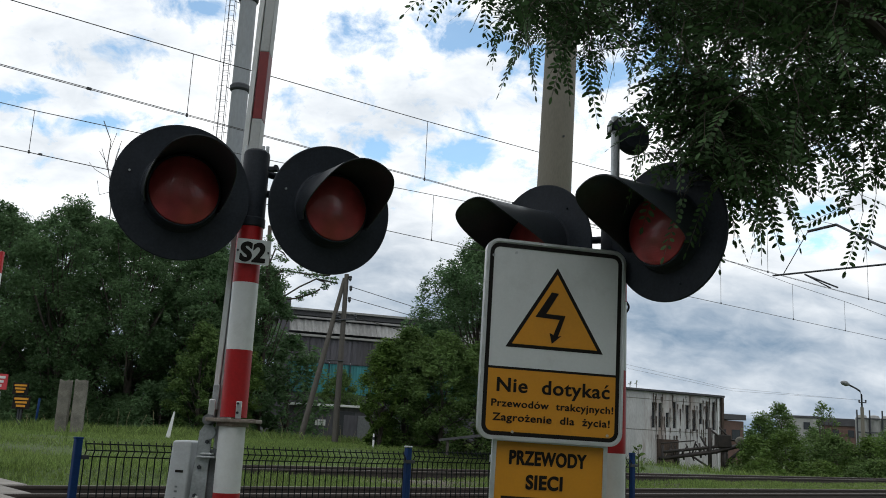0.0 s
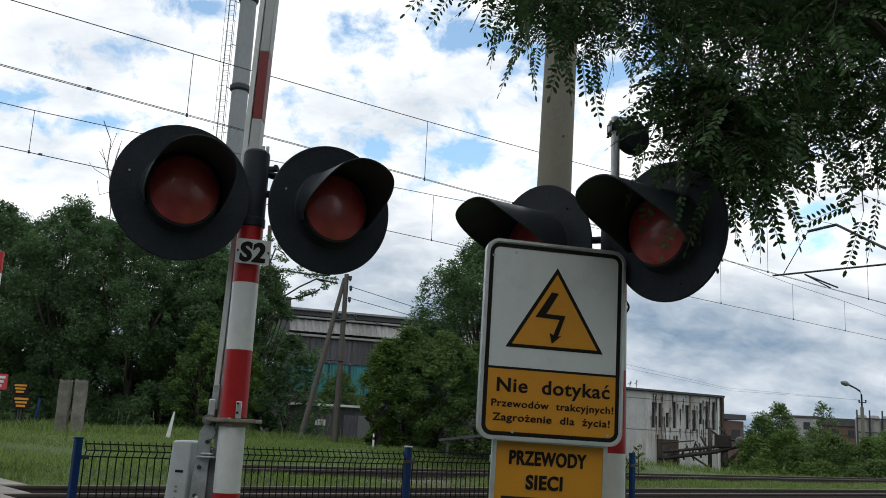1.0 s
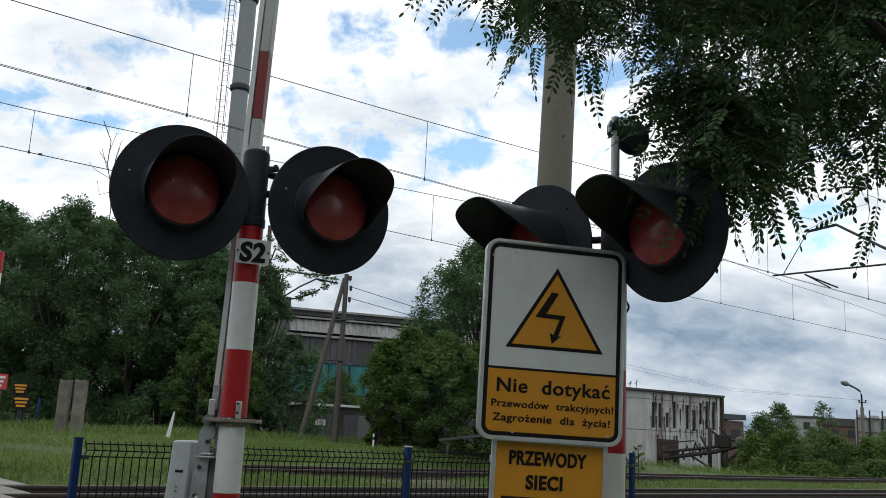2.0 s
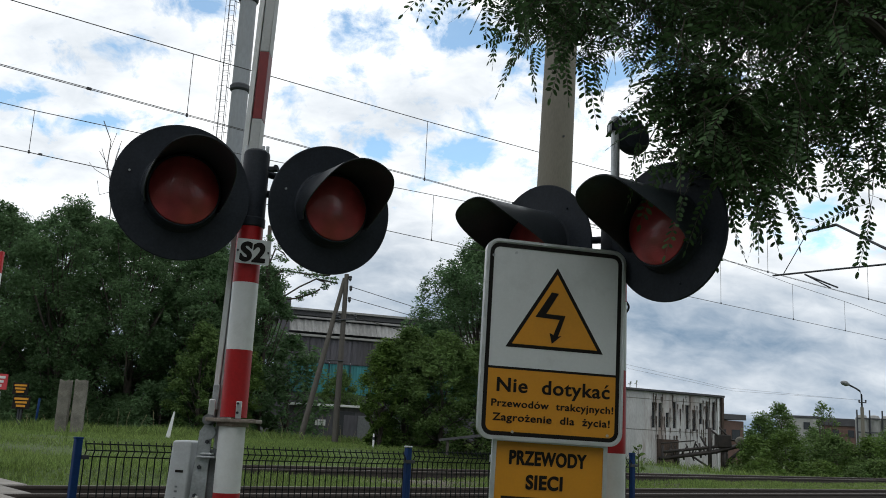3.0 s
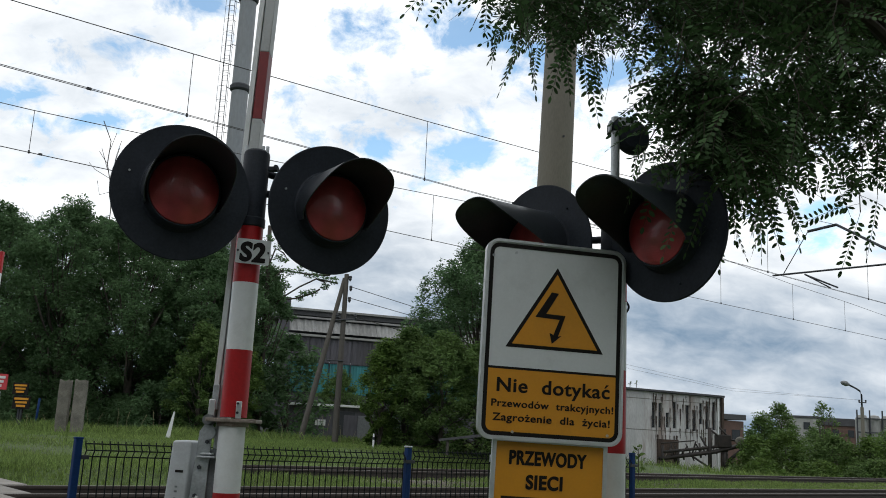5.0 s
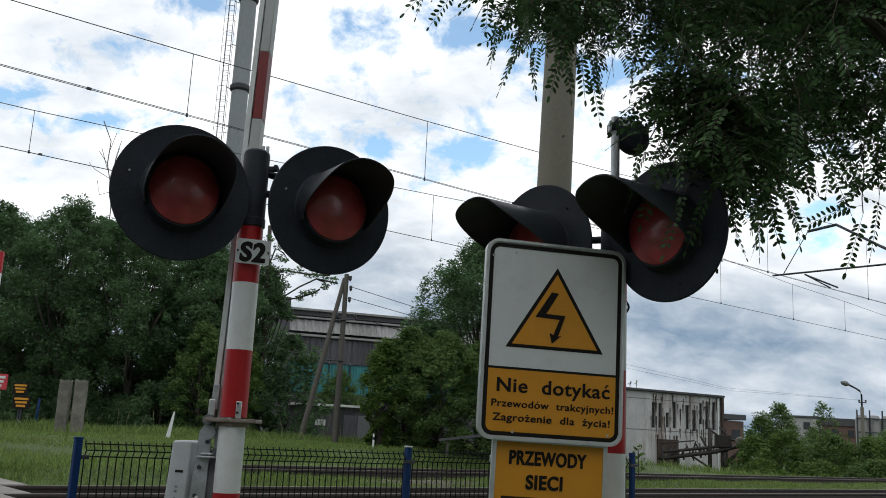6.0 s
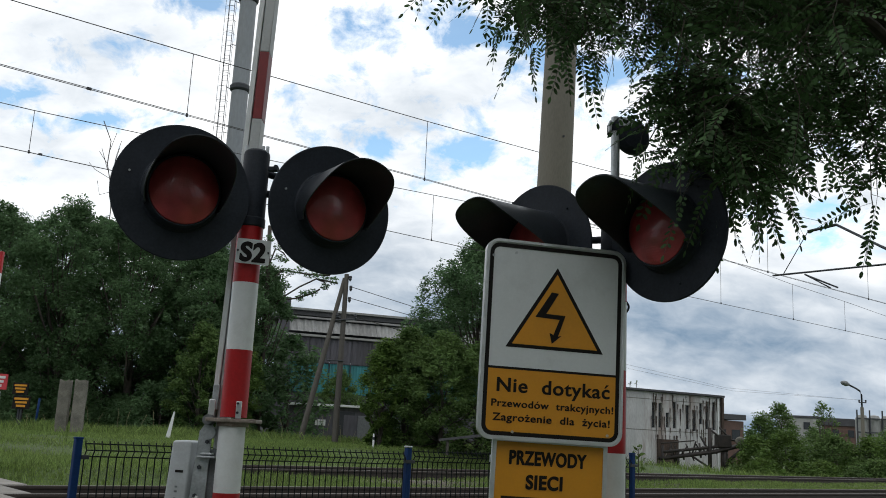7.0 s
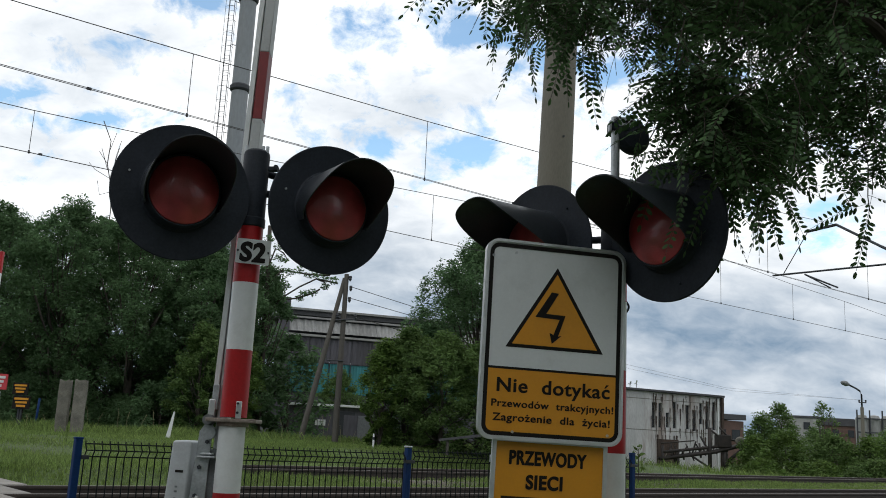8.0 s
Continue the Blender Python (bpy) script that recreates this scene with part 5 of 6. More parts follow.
def build_white_building():
    t = thing("white_building", Matrix.Translation((12.42, 60.98, 0.0)) @ Matrix.Rotation(radians(30), 4, 'Z'), "derelict white building with rusty slit windows", "building")
    L0, L1, h, dp = -8.0, 8.55, 5.2, 9.0
    rnd = random.Random(3)
    wins = [(2.37, 2.87, 4.53), (2.95, 2.9, 4.5), (3.6, 2.93, 3.9), (4.25, 2.9, 4.65), (5.45, 2.9, 4.5), (6.1, 2.8, 4.2), (6.7, 3.3, 4.7), (7.3, 3.0, 4.85), (7.95, 2.95, 4.85)]
    # wall in panels, with real gaps where the windows are
    edges = [L0, -5.2, -2.6, 0.0, 2.2]
    for x, za, zb in wins:
        edges += [x - 0.15, x + 0.15]
    edges.append(L1)
    edges.sort()
    for a, b in zip(edges, edges[1:]):
        hit = [w for w in wins if abs((a + b) / 2 - w[0]) < 0.05]
        if hit:
            _, za, zb = hit[0]
            block("wall_panel", (b - a, 0.3, za), ((a + b) / 2, 0.15, za / 2), M_WHITEWALL, t)
            block("wall_panel", (b - a, 0.3, h - zb), ((a + b) / 2, 0.15, (h + zb) / 2), M_WHITEWALL, t)
            w = block("window", (b - a, 0.06, zb - za), ((a + b) / 2, 0.16, (za + zb) / 2), M_GLASSDARK, t, "narrow broken window with rusty frame")
            for f in (0.33, 0.66):
                block("transom", (b - a, 0.05, 0.06), ((a + b) / 2, 0.1, za + (zb - za) * f), M_RUST, w)
            block("rust_frame", (0.07, 0.05, (zb - za) * rnd.uniform(0.5, 1.0)), (a + 0.05, 0.11, za + (zb - za) * 0.55), M_RUST, w)
        else:
            block("wall_panel", (b - a - 0.012, 0.3, h), ((a + b) / 2, 0.15, h / 2), M_WHITEWALL, t)
    # rust runs down from failed joints
    for k in range(96):
        x, z = rnd.choice((rnd.uniform(2.1, 8.4), rnd.choice(wins)[0] + rnd.choice((-0.2, 0.2)))), rnd.choice((5.1, 4.9, 4.5, 4.2, 3.6, 2.9, 2.4))
        ln = rnd.uniform(0.35, 1.35)
        s = rnd.uniform(0.4, 0.85)
        bm = bmesh.new()
        prism(bm, [(x - 0.07 * s, z), (x, z + 0.05), (x + 0.08 * s, z - 0.04), (x + 0.03 * s, z - ln * 0.3), (x + 0.06 * s, z - ln * 0.6), (x + 0.01, z - ln), (x - 0.02 * s, z - ln * 0.5), (x - 0.06 * s, z - ln * 0.35)], 0.004, -0.004 - 0.0004 * k)
        part("rust_stain", bm, M_RUST, t, smooth=False)
    for z in (4.72, 2.7):
        block("joint_strip", (L1 - L0, 0.01, 0.04), ((L0 + L1) / 2, -0.006, z), M_OLDCONC, t)
    block("gate", (1.9, 0.08, 1.7), (3.6, -0.02, 1.3), M_RUST, t, "dark rusty doorway")
    block("end_wall", (0.3, dp - 0.3, h), (L1 - 0.15, dp / 2 + 0.15, h / 2), M_WHITEWALL, t)
    block("back_wall", (L1 - L0, 0.3, h), ((L0 + L1) / 2, dp, h / 2), M_WHITEWALL, t)
    block("end_wall", (0.3, dp - 0.3, h), (L0 + 0.15, dp / 2 + 0.15, h / 2), M_WHITEWALL, t)
    block("roof", (L1 - L0 + 0.4, dp + 0.5, 0.14), ((L0 + L1) / 2, dp / 2, h + 0.08), M_ROOF, t)
    block("corner_post", (0.2, 0.2, h), (L1 + 0.12, -0.05, h / 2), M_RUST, t)
    block("downpipe", (0.09, 0.09, h - 0.2), (L1 - 0.3, -0.06, h / 2), M_WHITE, t)


def build_loader():
    t = thing("conveyor_loader", Matrix.Translation((13.5, 56.2, 0.35)) @ Matrix.Diagonal((1.17, 1.0, 1.0, 1.0)), "rusty dark conveyor loader with a lattice boom", "machine")
    D = M_OILYSTEEL
    for name, pts, r in (("boom_chord", ((0, 0, 0.6), (2.8, 0, 1.15), (4.6, 0, 1.75)), 0.07), ("boom_chord", ((0.1, 0, 1.0), (3.1, 0, 1.5)), 0.06), ("boom_chord", ((0, 0.7, 0.6), (2.8, 0.7, 1.15), (4.6, 0.7, 1.75)), 0.07), ("stay", ((2.4, 0, 2.55), (3.1, 0, 1.95), (4.5, 0, 1.8)), 0.04), ("stay", ((3.0, 0, 2.6), (3.6, 0, 1.9)), 0.035), ("mast", ((2.5, 0, -0.3), (2.5, 0, 2.55)), 0.07), ("mast", ((3.3, 0.1, -0.3), (3.3, 0.1, 1.3)), 0.1), ("brace", ((3.3, 0.1, 0.5), (4.4, 0.1, 1.6)), 0.07), ("brace", ((1.5, 0, 0.9), (2.5, 0, 0.2)), 0.04), ("leg", ((0.1, 0, -0.3), (0.1, 0, 1.4)), 0.05), ("leg", ((0.9, 0, -0.3), (0.9, 0, 1.1)), 0.04), ("rail", ((0, -0.1, 1.5), (1.7, -0.1, 1.75)), 0.025)):
        bars_part(name, [([Vector(p) for p in pts], r * 1.5)], D, t, seg=7)
    for k in range(10):
        x = 0.2 + 0.3 * k
        bars_part("lacing", [([(x, 0, 0.64 + 0.196 * x), (x + 0.15, 0, 1.0 + 0.167 * x)], 0.025)], M_OLDCONC if k % 3 == 0 else D, t)
    rnd = random.Random(12)
    for k in range(14):
        x = rnd.uniform(0.2, 4.2)
        z = 0.6 + 0.25 * x
        bars_part("strut", [([(x, rnd.uniform(-0.2, 0.6), z + rnd.uniform(-0.5, 0.1)), (x + rnd.uniform(-0.5, 0.7), rnd.uniform(-0.2, 0.6), z + rnd.uniform(0.2, 0.8))], rnd.uniform(0.03, 0.06))], D, t, seg=6)
    bm = bmesh.new()
    box(bm, (0.7, 0.8, 0.75), (3.25, 0.3, 1.8), 0.05)
    part("motor_house", bm, D, t)
    bm = bmesh.new()
    rod(bm, (4.0, -0.1, 1.75), (4.85, 0.1, 1.75), 0.27, seg=16)
    part("drum", bm, D, t)
    bm = bmesh.new()
    lathe(bm, [(0.0, 0.1), (0.2, 0.08), (0.26, 0.0), (0.2, -0.08), (0, -0.1)], 16)
    o = part("wheel", bm, M_OLDCONC, t)
    o.matrix_local = pose(4.0, -0.2, 1.85, 90, 0, 0)
    bars_part("lip", [([(4.8, 0, 1.65), (5.2, 0, 1.5)], 0.06)], D, t)


def build_far_buildings():
    t = thing("brick_building", Matrix.Translation((25.6, 86.5, 0.3)) @ Matrix.Rotation(radians(20), 4, 'Z'), "brown brick building with a flat dark roof", "building")
    block("wall", (3.4, 8, 4.1), (1.7, 4, 2.0), M_BRICK, t)
    block("roof", (3.7, 8.4, 0.5), (1.7, 4, 4.4), M_ROOF, t)
    for x in (0.9, 2.5):
        w = block("window", (0.9, 0.1, 0.9), (x, -0.02, 2.8), M_GLASSDARK, t)
        block("sill", (1.0, 0.12, 0.1), (x, -0.06, 2.3), M_OLDCONC, w)
    t = thing("house", (44.7, 116.5, 0.5), "pale rendered flat-roofed house", "house")
    block("wall", (3.4, 6, 5.6), (1.6, 3, 2.8), M_LIGHTSHEET, t)
    block("roof", (3.7, 6.3, 0.25), (1.6, 3, 5.7), M_ROOF, t)
    block("window", (0.8, 0.08, 0.9), (1.4, -0.02, 4.6), M_GLASSDARK, t)
    t = thing("house", (48.6, 121.5, 0.5), "low brown house with a dark roof", "house")
    block("wall", (6.4, 6, 5.0), (3.2, 3, 2.5), M_BRICK, t)
    bm = bmesh.new()
    prism(bm, [(-0.3, 4.95), (6.7, 4.95), (5.6, 5.9), (0.8, 5.9)], 6.4, -0.2)
    part("roof", bm, M_ROOF, t, smooth=False)
    for x in (1.2, 3.2, 5.2):
        block("window", (0.8, 0.08, 0.9), (x, -0.02, 4.0), M_GLASSDARK, t)
    t = thing("silo_tower", (50.2, 111.5, 0.5), "grey industrial tower in a steel frame", "tower")
    for k in range(3):
        bm = bmesh.new()
        lathe(bm, [(0.72, 0), (0.72, 5.6), (0.5, 6.0), (0.0, 6.1)], 20)
        o = part("silo", bm, M_LIGHTSHEET, t)
        o.location = (0.5 + 1.5 * k, 0, 0)
    for x in (-0.4, 1.1, 2.6, 4.1):
        block("column", (0.14, 0.14, 6.6), (x, -0.8, 3.3), M_DARKSTEEL, t)
    for z in (2.2, 4.0, 5.6):
        block("beam", (4.8, 0.14, 0.14), (1.9, -0.9, z), M_DARKSTEEL, t)


def build_street_lamp():
    t = thing("street_lamp", (28.2, 61.9, 0.25), "street lamp with a curved arm on a concrete post", "street lamp")
    bm = bmesh.new()
    rod(bm, (0, 0, 0), (0, 0, 4.6), 0.14, 0.11, 12)
    part("post", bm, M_CONCRETE, t)
    bars_part("arm", [([Vector(p) for p in ((0, 0, 4.3), (0, 0, 5.4), (-0.15, -0.1, 5.65), (-0.5, -0.3, 5.8), (-1.3, -0.9, 6.0))], 0.06)], M_DARKSTEEL, t, seg=8)
    bm = bmesh.new()
    lathe(bm, [(0.0, -0.42), (0.1, -0.38), (0.17, -0.1), (0.15, 0.2), (0.08, 0.4), (0, 0.42)], 14)
    o = part("lantern", bm, M_GREYSTEEL, t, "oval grey lantern head")
    o.matrix_local = Matrix.Translation((-1.55, -1.1, 6.03)) @ Vector((-1, -0.7, 0.12)).to_track_quat("Z", "Y").to_matrix().to_4x4()
    bm = bmesh.new()
    box(bm, (0.5, 0.08, 0.06), (0.0, -0.1, 4.9), 0.01)
    part("crossbar", bm, M_DARKSTEEL, t)
    for x in (-0.22, 0.22):
        bm = bmesh.new()
        lathe(bm, [(0.0, 0.16), (0.05, 0.14), (0.06, 0.08), (0.04, 0.05), (0.055, 0.0), (0.0, 0.0)], 10)
        o = part("insulator", bm, M_DARKSTEEL, t)
        o.location = (x, -0.1, 4.93)
    # thin supply wires that come in from behind the tracks
    for x, z in ((-0.22, 0.0), (0.22, -0.28)):
        pts = [(-25.9 + x, -16.9, 7.35 + z), (-18.1 + x, -11.9, 5.7 + z), (-10.6 + x, -5.9, 5.05 + z * 0.6), (x, -0.1, 5.05)]
        bars_part("supply_wire", [([Vector(p) for p in pts], 0.0055)], M_COPPER, t, seg=5)


build_hall()
build_annex()
build_white_building()
build_loader()
build_far_buildings()
build_street_lamp()


def build_hoardings():
    """Advertising boards by the far road, with writing too small to read."""
    red = mat("poster_red", (0.45, 0.03, 0.04), 0.5, scale=2, vary=0.1, bump=0)
    for x, z, w, h, mm, bars in ((-16.0, 2.5, 0.75, 0.55, red, M_SIGNWHITE), (-16.0, 1.75, 0.55, 0.68, M_SIGNWHITE, M_BLUE), (-15.02, 2.35, 0.55, 0.42, M_SIGNBLACK, M_SIGNYELLOW), (-14.97, 1.85, 0.62, 0.46, M_SIGNBLACK, M_SIGNYELLOW)):
        x, z, w, h = x * 0.883, 1.6 + (z - 1.6) * 0.883, w * 0.883, h * 0.883
        t = thing("poster_board", (x, 29.5, z), "small roadside advertising board with unreadable writing", "poster", "poster boards")
        block("board", (w, 0.04, h), (w / 2, 0, h / 2), mm, t, bevel=0.004)
        for k in range(3):
            block("writing_bar", (w * (0.8 - 0.14 * k), 0.01, h * 0.16), (w * 0.5, -0.026, h * (0.78 - 0.27 * k)), bars, t, bevel=0)
        block("leg", (0.06, 0.06, z - 1.1), (w / 2, 0.05, -(z - 1.1) / 2 + 0.05), M_DARKSTEEL, t)
    t = thing("blue_post", (-12.9, 30.6, 1.1), "thin faded blue post in the grass", "post")
    bars_part("tube", [([(0, 0, -0.1), (0.05, 0, 1.1)], 0.04)], M_BLUE, t, seg=8)
    t = thing("barrier_boom", (-9.06, 18.8, 0.9), "raised red and white barrier boom across the tracks", "barrier")
    z = 0.0
    for ln, mm in ((1.5, M_WHITE), (0.55, M_RED), (0.9, M_WHITE), (0.6, M_WHITE), (0.45, M_RED)):
        block("red_band" if mm is M_RED else "white_band", (0.075, 0.09, ln), (0, 0, z + ln / 2), mm, t)
        z += ln


build_hoardings()


def build_small_far_things():
    # low grey shelter roof among the bushes
    t = thing("shelter", (0.9, 27.4, 1.1), "low shelter with a sloping grey roof", "shelter")
    bm = bmesh.new()
    prism(bm, [(-0.75, 0.38), (1.6, 0.72), (1.6, 0.8), (-0.75, 0.44)], 1.2, -0.6)
    part("roof", bm, M_ROOF, t, smooth=False)
    for x, h in ((-0.5, 0.4), (1.3, 0.66)):
        for y in (-0.45, 0.45):
            block("leg", (0.07, 0.07, h), (x, y, h / 2), M_WOOD, t)
    # short white stakes in the grass beyond the tracks
    for x, y, h in ((-1.86, 29.3, 0.42), (2.2, 29.0, 0.36)):
        t = thing("marker_stake", (x, y, ground_at(x, y)), "short white plastic stake in the grass", "marker", "marker stakes")
        bm = bmesh.new()
        lathe(bm, [(0.0, -0.05), (0.03, -0.05), (0.028, h - 0.04), (0.02, h), (0.0, h)], 10)
        part("stake", bm, M_WHITE, t)
        bm = bmesh.new()
        lathe(bm, [(0.0295, h * 0.55), (0.034, h * 0.56), (0.034, h * 0.75), (0.029, h * 0.76)], 10)
        part("collar", bm, M_DARKSTEEL, t)
    # tall weed before the white building
    x, y = 5.3, 24.5
    t = thing("weed", (x, y, ground_at(x, y)), "tall single weed with broad leaves", "plant")
    bars_part("stalk", [([(0, 0, -0.05), (0.02, 0, 0.6), (0, 0, 1.05)], 0.012)], M_TWIG, t)
    leaf_cloud("leaves", [(0, 0, 0.55, 0.18), (0.1, 0, 0.85, 0.16), (-0.1, 0, 0.9, 0.16), (0, 0, 1.1, 0.14)], 14, 0.16, 1, M_BUSHLEAF, t, 3)
    # dry stalks at the edge of the trees
    rnd = random.Random(8)
    for k in range(26):
        x = -14 + 0.75 * k * rnd.uniform(0.9, 1.1) * 0.6
        y = rnd.uniform(29.5, 31.5)
        t = thing("dry_stalk", (x, y, ground_at(x, y)), "pale dry stalk in the tall grass", "plant", "dry stalks")
        h = rnd.uniform(0.4, 0.9)
        bars_part("stem", [([(0, 0, -0.05), (rnd.uniform(-0.05, 0.05), 0, h * 0.6), (rnd.uniform(-0.1, 0.1), 0, h)], 0.0035)], M_DRY, t)
    # saplings on the flat roof
    for dx, h in ((0.45, 0.35), (1.0, 0.45)):
        p = Matrix.Translation((12.42, 60.98, 0.0)) @ Matrix.Rotation(radians(30), 4, 'Z') @ Vector((dx, 0.2, 5.35))
        t = thing("sapling", p, "small sapling growing on a flat roof", "plant", "roof saplings")
        bars_part("stem", [([(0, 0, -0.03), (0.03, 0, h)], 0.02)], M_TWIG, t)
        leaf_cloud("leaves", [(0, 0, h * 0.7, 0.16), (0.06, 0, h, 0.12)], 16, 0.12, 1, M_LEAF2, t, 5)


M_DRY = mat("dry_grass", (0.3, 0.26, 0.15), 0.9, scale=6, vary=0.25, bump=0.1)
build_small_far_things()


def road_edge(q):
    """The side of the road, which bends away beyond the first track."""
    return float(np.interp(q, (0, 5, 14.6, 16, 20, 30, 60), (1.2, 1.2, 4.1, 2.5, -1.5, -9, -30)))


def build_road():
    bm = bmesh.new()
    prev = None
    for q in [-30, -10, 0, 3, 5, 6.8, 7.8, 8.8, 9.8, 10.6, 15.8, 16.0, 16.6, 20, 22, 24, 30, 60]:
        s1 = road_edge(q)
        z = max(ground_z(0, q), 0.64 if 10.4 < q < 20 else 0) + 0.03
        row = [bm.verts.new(tr(s1 - w, q, z)) for w in (7.0, 0.0)]
        if prev:
            bm.faces.new((prev[0], row[0], row[1], prev[1]))
        prev = row
    ob = part("road", bm, M_ASPHALT)
    tagged(ob, "worn grey asphalt road over the level crossing", "road", kind="structure")
    t = thing("crossing_deck", tr(0, 13.1, 0.5), "concrete crossing slabs between the rails", "crossing deck")
    t.matrix_world = Matrix.Translation(tr(0, 0, 0)) @ TRACK
    for k in range(4):
        for q, w in ((11.55, 1.5), (13.1, 1.38), (14.7, 1.5)):
            block("slab", (1.96, w, 0.2), (2.75 - 2 * k + (q - 13.1) * 0.25, q, 0.575), M_SLAB, t, bevel=0.015)


build_road()


# ---- grass ----
def build_grass():
    rg = np.random.default_rng(4)
    vs, n = [], 0
    zones = ((20.2, 27.0, -6, 22, 62000, 0.11, 0.0), (14.5, 15.95, 0, 34, 26000, 0.1, 0.09), (19.0, 20.6, -4, 45, 9000, 0.16, 0.0), (27, 31.5, -6, 26, 15000, 0.28, 0.0), (20.5, 30, 22, 60, 9000, 0.3, 0.0), (10.4, 11.2, 3, 24, 1500, 0.12, 0.0), (15.9, 16.6, 4, 40, 4000, 0.12, 0), (15.4, 19.6, 1.5, 10.5, 26000, 0.1, 0), (16.0, 18.6, 9, 14, 2400, 0.16, 0), (15.4, 16.2, 10, 30, 6000, 0.13, 0.03), (14.3, 16.4, 9, 52, 34000, 0.1, 0.13), (21.5, 26, 4, 17, 24000, 0.1, 0.0), (18.9, 20.4, 14, 50, 9000, 0.12, 0.0))
    out = []
    for q0, q1, s0, s1, cnt, h, lift in zones:
        q, s = rg.uniform(q0, q1, cnt), rg.uniform(s0, s1, cnt)
        patch = np.array([noise.noise(Vector((a * 0.35, b * 0.35, 7))) for a, b in zip(s, q)])
        keep = rg.random(cnt) < 0.62 + 0.7 * patch
        edge = np.interp(q, (0, 5, 14.6, 16, 20, 30, 60), (1.2, 1.2, 4.1, 2.5, -1.5, -9, -30))
        keep &= ~((s < edge) & (s > edge - 7))
        q, s, patch = q[keep], s[keep], patch[keep]
        for a, b, pt in zip(s, q, patch):
            base = tr(a, b, ground_z(a, b) - 0.03 + lift)
            for _ in range(2):
                hh = h * rg.uniform(0.5, 1.3) * (1 + 0.6 * pt)
                lean = rg.normal(0, 0.35, 2) * hh
                wdt = rg.uniform(0.005, 0.012)
                ang = rg.uniform(0, math.pi)
                dx, dy = wdt * math.cos(ang), wdt * math.sin(ang)
                ox, oy = rg.normal(0, 0.06, 2)
                x, y, z = base.x + ox, base.y + oy, base.z
                out.append(((x - dx, y - dy, z), (x + dx, y + dy, z), (x + lean[0] * 0.5 + dx * 0.7, y + lean[1] * 0.5 + dy * 0.7, z + hh * 0.6), (x + lean[0], y + lean[1], z + hh)))
    verts = np.array(out).reshape(-1, 3)
    k = len(out)
    me = bpy.data.meshes.new("grass")
    me.vertices.add(k * 4)
    me.vertices.foreach_set("co", verts.ravel())
    me.loops.add(k * 4)
    me.loops.foreach_set("vertex_index", np.arange(k * 4, dtype=np.int32))
    me.polygons.add(k)
    me.polygons.foreach_set("loop_start", np.arange(0, k * 4, 4, dtype=np.int32))
    me.update(calc_edges=True)
    me.materials.append(M_GRASSBLADE)
    tagged(new("grass", me), "tall rough green grass on the bank", "grass", kind="stuff")


build_grass()


# ---- the locust tree that hangs into the view ----
def spray_mesh(seed):
    """A hanging shoot: a thin twig with feathered leaves of many oval leaflets."""
    rg = random.Random(seed)
    vs, fs, mats = [], [], []
    length = rg.uniform(0.34, 0.48)
    bend = rg.uniform(0.08, 0.2)
    path = [Vector((bend * (k / 8) ** 1.6, 0.02 * math.sin(k), -length * k / 8)) for k in range(9)]
    tv, tf = bars_mesh([(path, 0.0025)], 4)
    vs += [tuple(v) for v in tv]
    fs += tf
    mats += [1] * len(tf)
    count = 13
    for i in range(count + 1):
        k = 0.1 + 0.9 * i / count
        base = path[0].lerp(path[-1], k)
        j = min(7, int(k * 8))
        base = path[j].lerp(path[j + 1], k * 8 - j) if j < 8 else path[8]
        ang = i * 2.3 + rg.uniform(-0.6, 0.6)
        out = Vector((math.cos(ang), math.sin(ang), rg.uniform(-0.6, 0.3))).normalized()
        if i == count:
            out = Vector((0.2, 0.1, -1)).normalized()
        ln = rg.uniform(0.15, 0.23)
        pairs = rg.randint(6, 9)
        side = out.cross(Vector((0, 0, 1)) if abs(out.z) < 0.9 else Vector((1, 0, 0))).normalized()
        side = (Matrix.Rotation(rg.uniform(-0.9, 0.9), 3, out) @ side).normalized()
        nrm = side.cross(out).normalized()
        droop = Vector((0, 0, -1))
        rach = [base + out * ln * f + droop * ln * 0.35 * f * f for f in (0, 0.33, 0.66, 1.0)]
        tv, tf = bars_mesh([(rach, 0.0012)], 3)
        o = len(vs)
        vs += [tuple(v) for v in tv]
        fs += [tuple(o + q for q in f) for f in tf]
        mats += [1] * len(tf)
        spots = [(0.22 + 0.74 * p / pairs, sd) for p in range(pairs) for sd in (-1, 1)] + [(1.0, 0)]
        for f, sd in spots:
            p0 = base + out * ln * f + droop * ln * 0.35 * f * f
            d = (side * sd + out * rg.uniform(0.35, 0.6)).normalized() if sd else (out + droop * 0.4).normalized()
            d = (d + droop * rg.uniform(0.0, 0.35)).normalized()
            w = d.cross(nrm + side * rg.uniform(-0.4, 0.4)).normalized()
            ll = rg.uniform(0.028, 0.04)
            ww = ll * rg.uniform(0.38, 0.48)
            o = len(vs)
            for u2, v2 in ((0.0, 0.0), (0.3, 0.46), (0.72, 0.44), (1.0, 0.0), (0.72, -0.44), (0.3, -0.46)):
                vs.append(tuple(p0 + d * (ll * u2 + 0.003) + w * ww * v2))
            fs.append(tuple(range(o, o + 6)))
            mats.append(0)
    me = bpy.data.meshes.new("leafy_shoot")
    me.from_pydata(vs, [], fs)
    me.polygons.foreach_set("material_index", mats)
    me.materials.append(M_LOCUST)
    me.materials.append(M_TWIG)
    return me, length


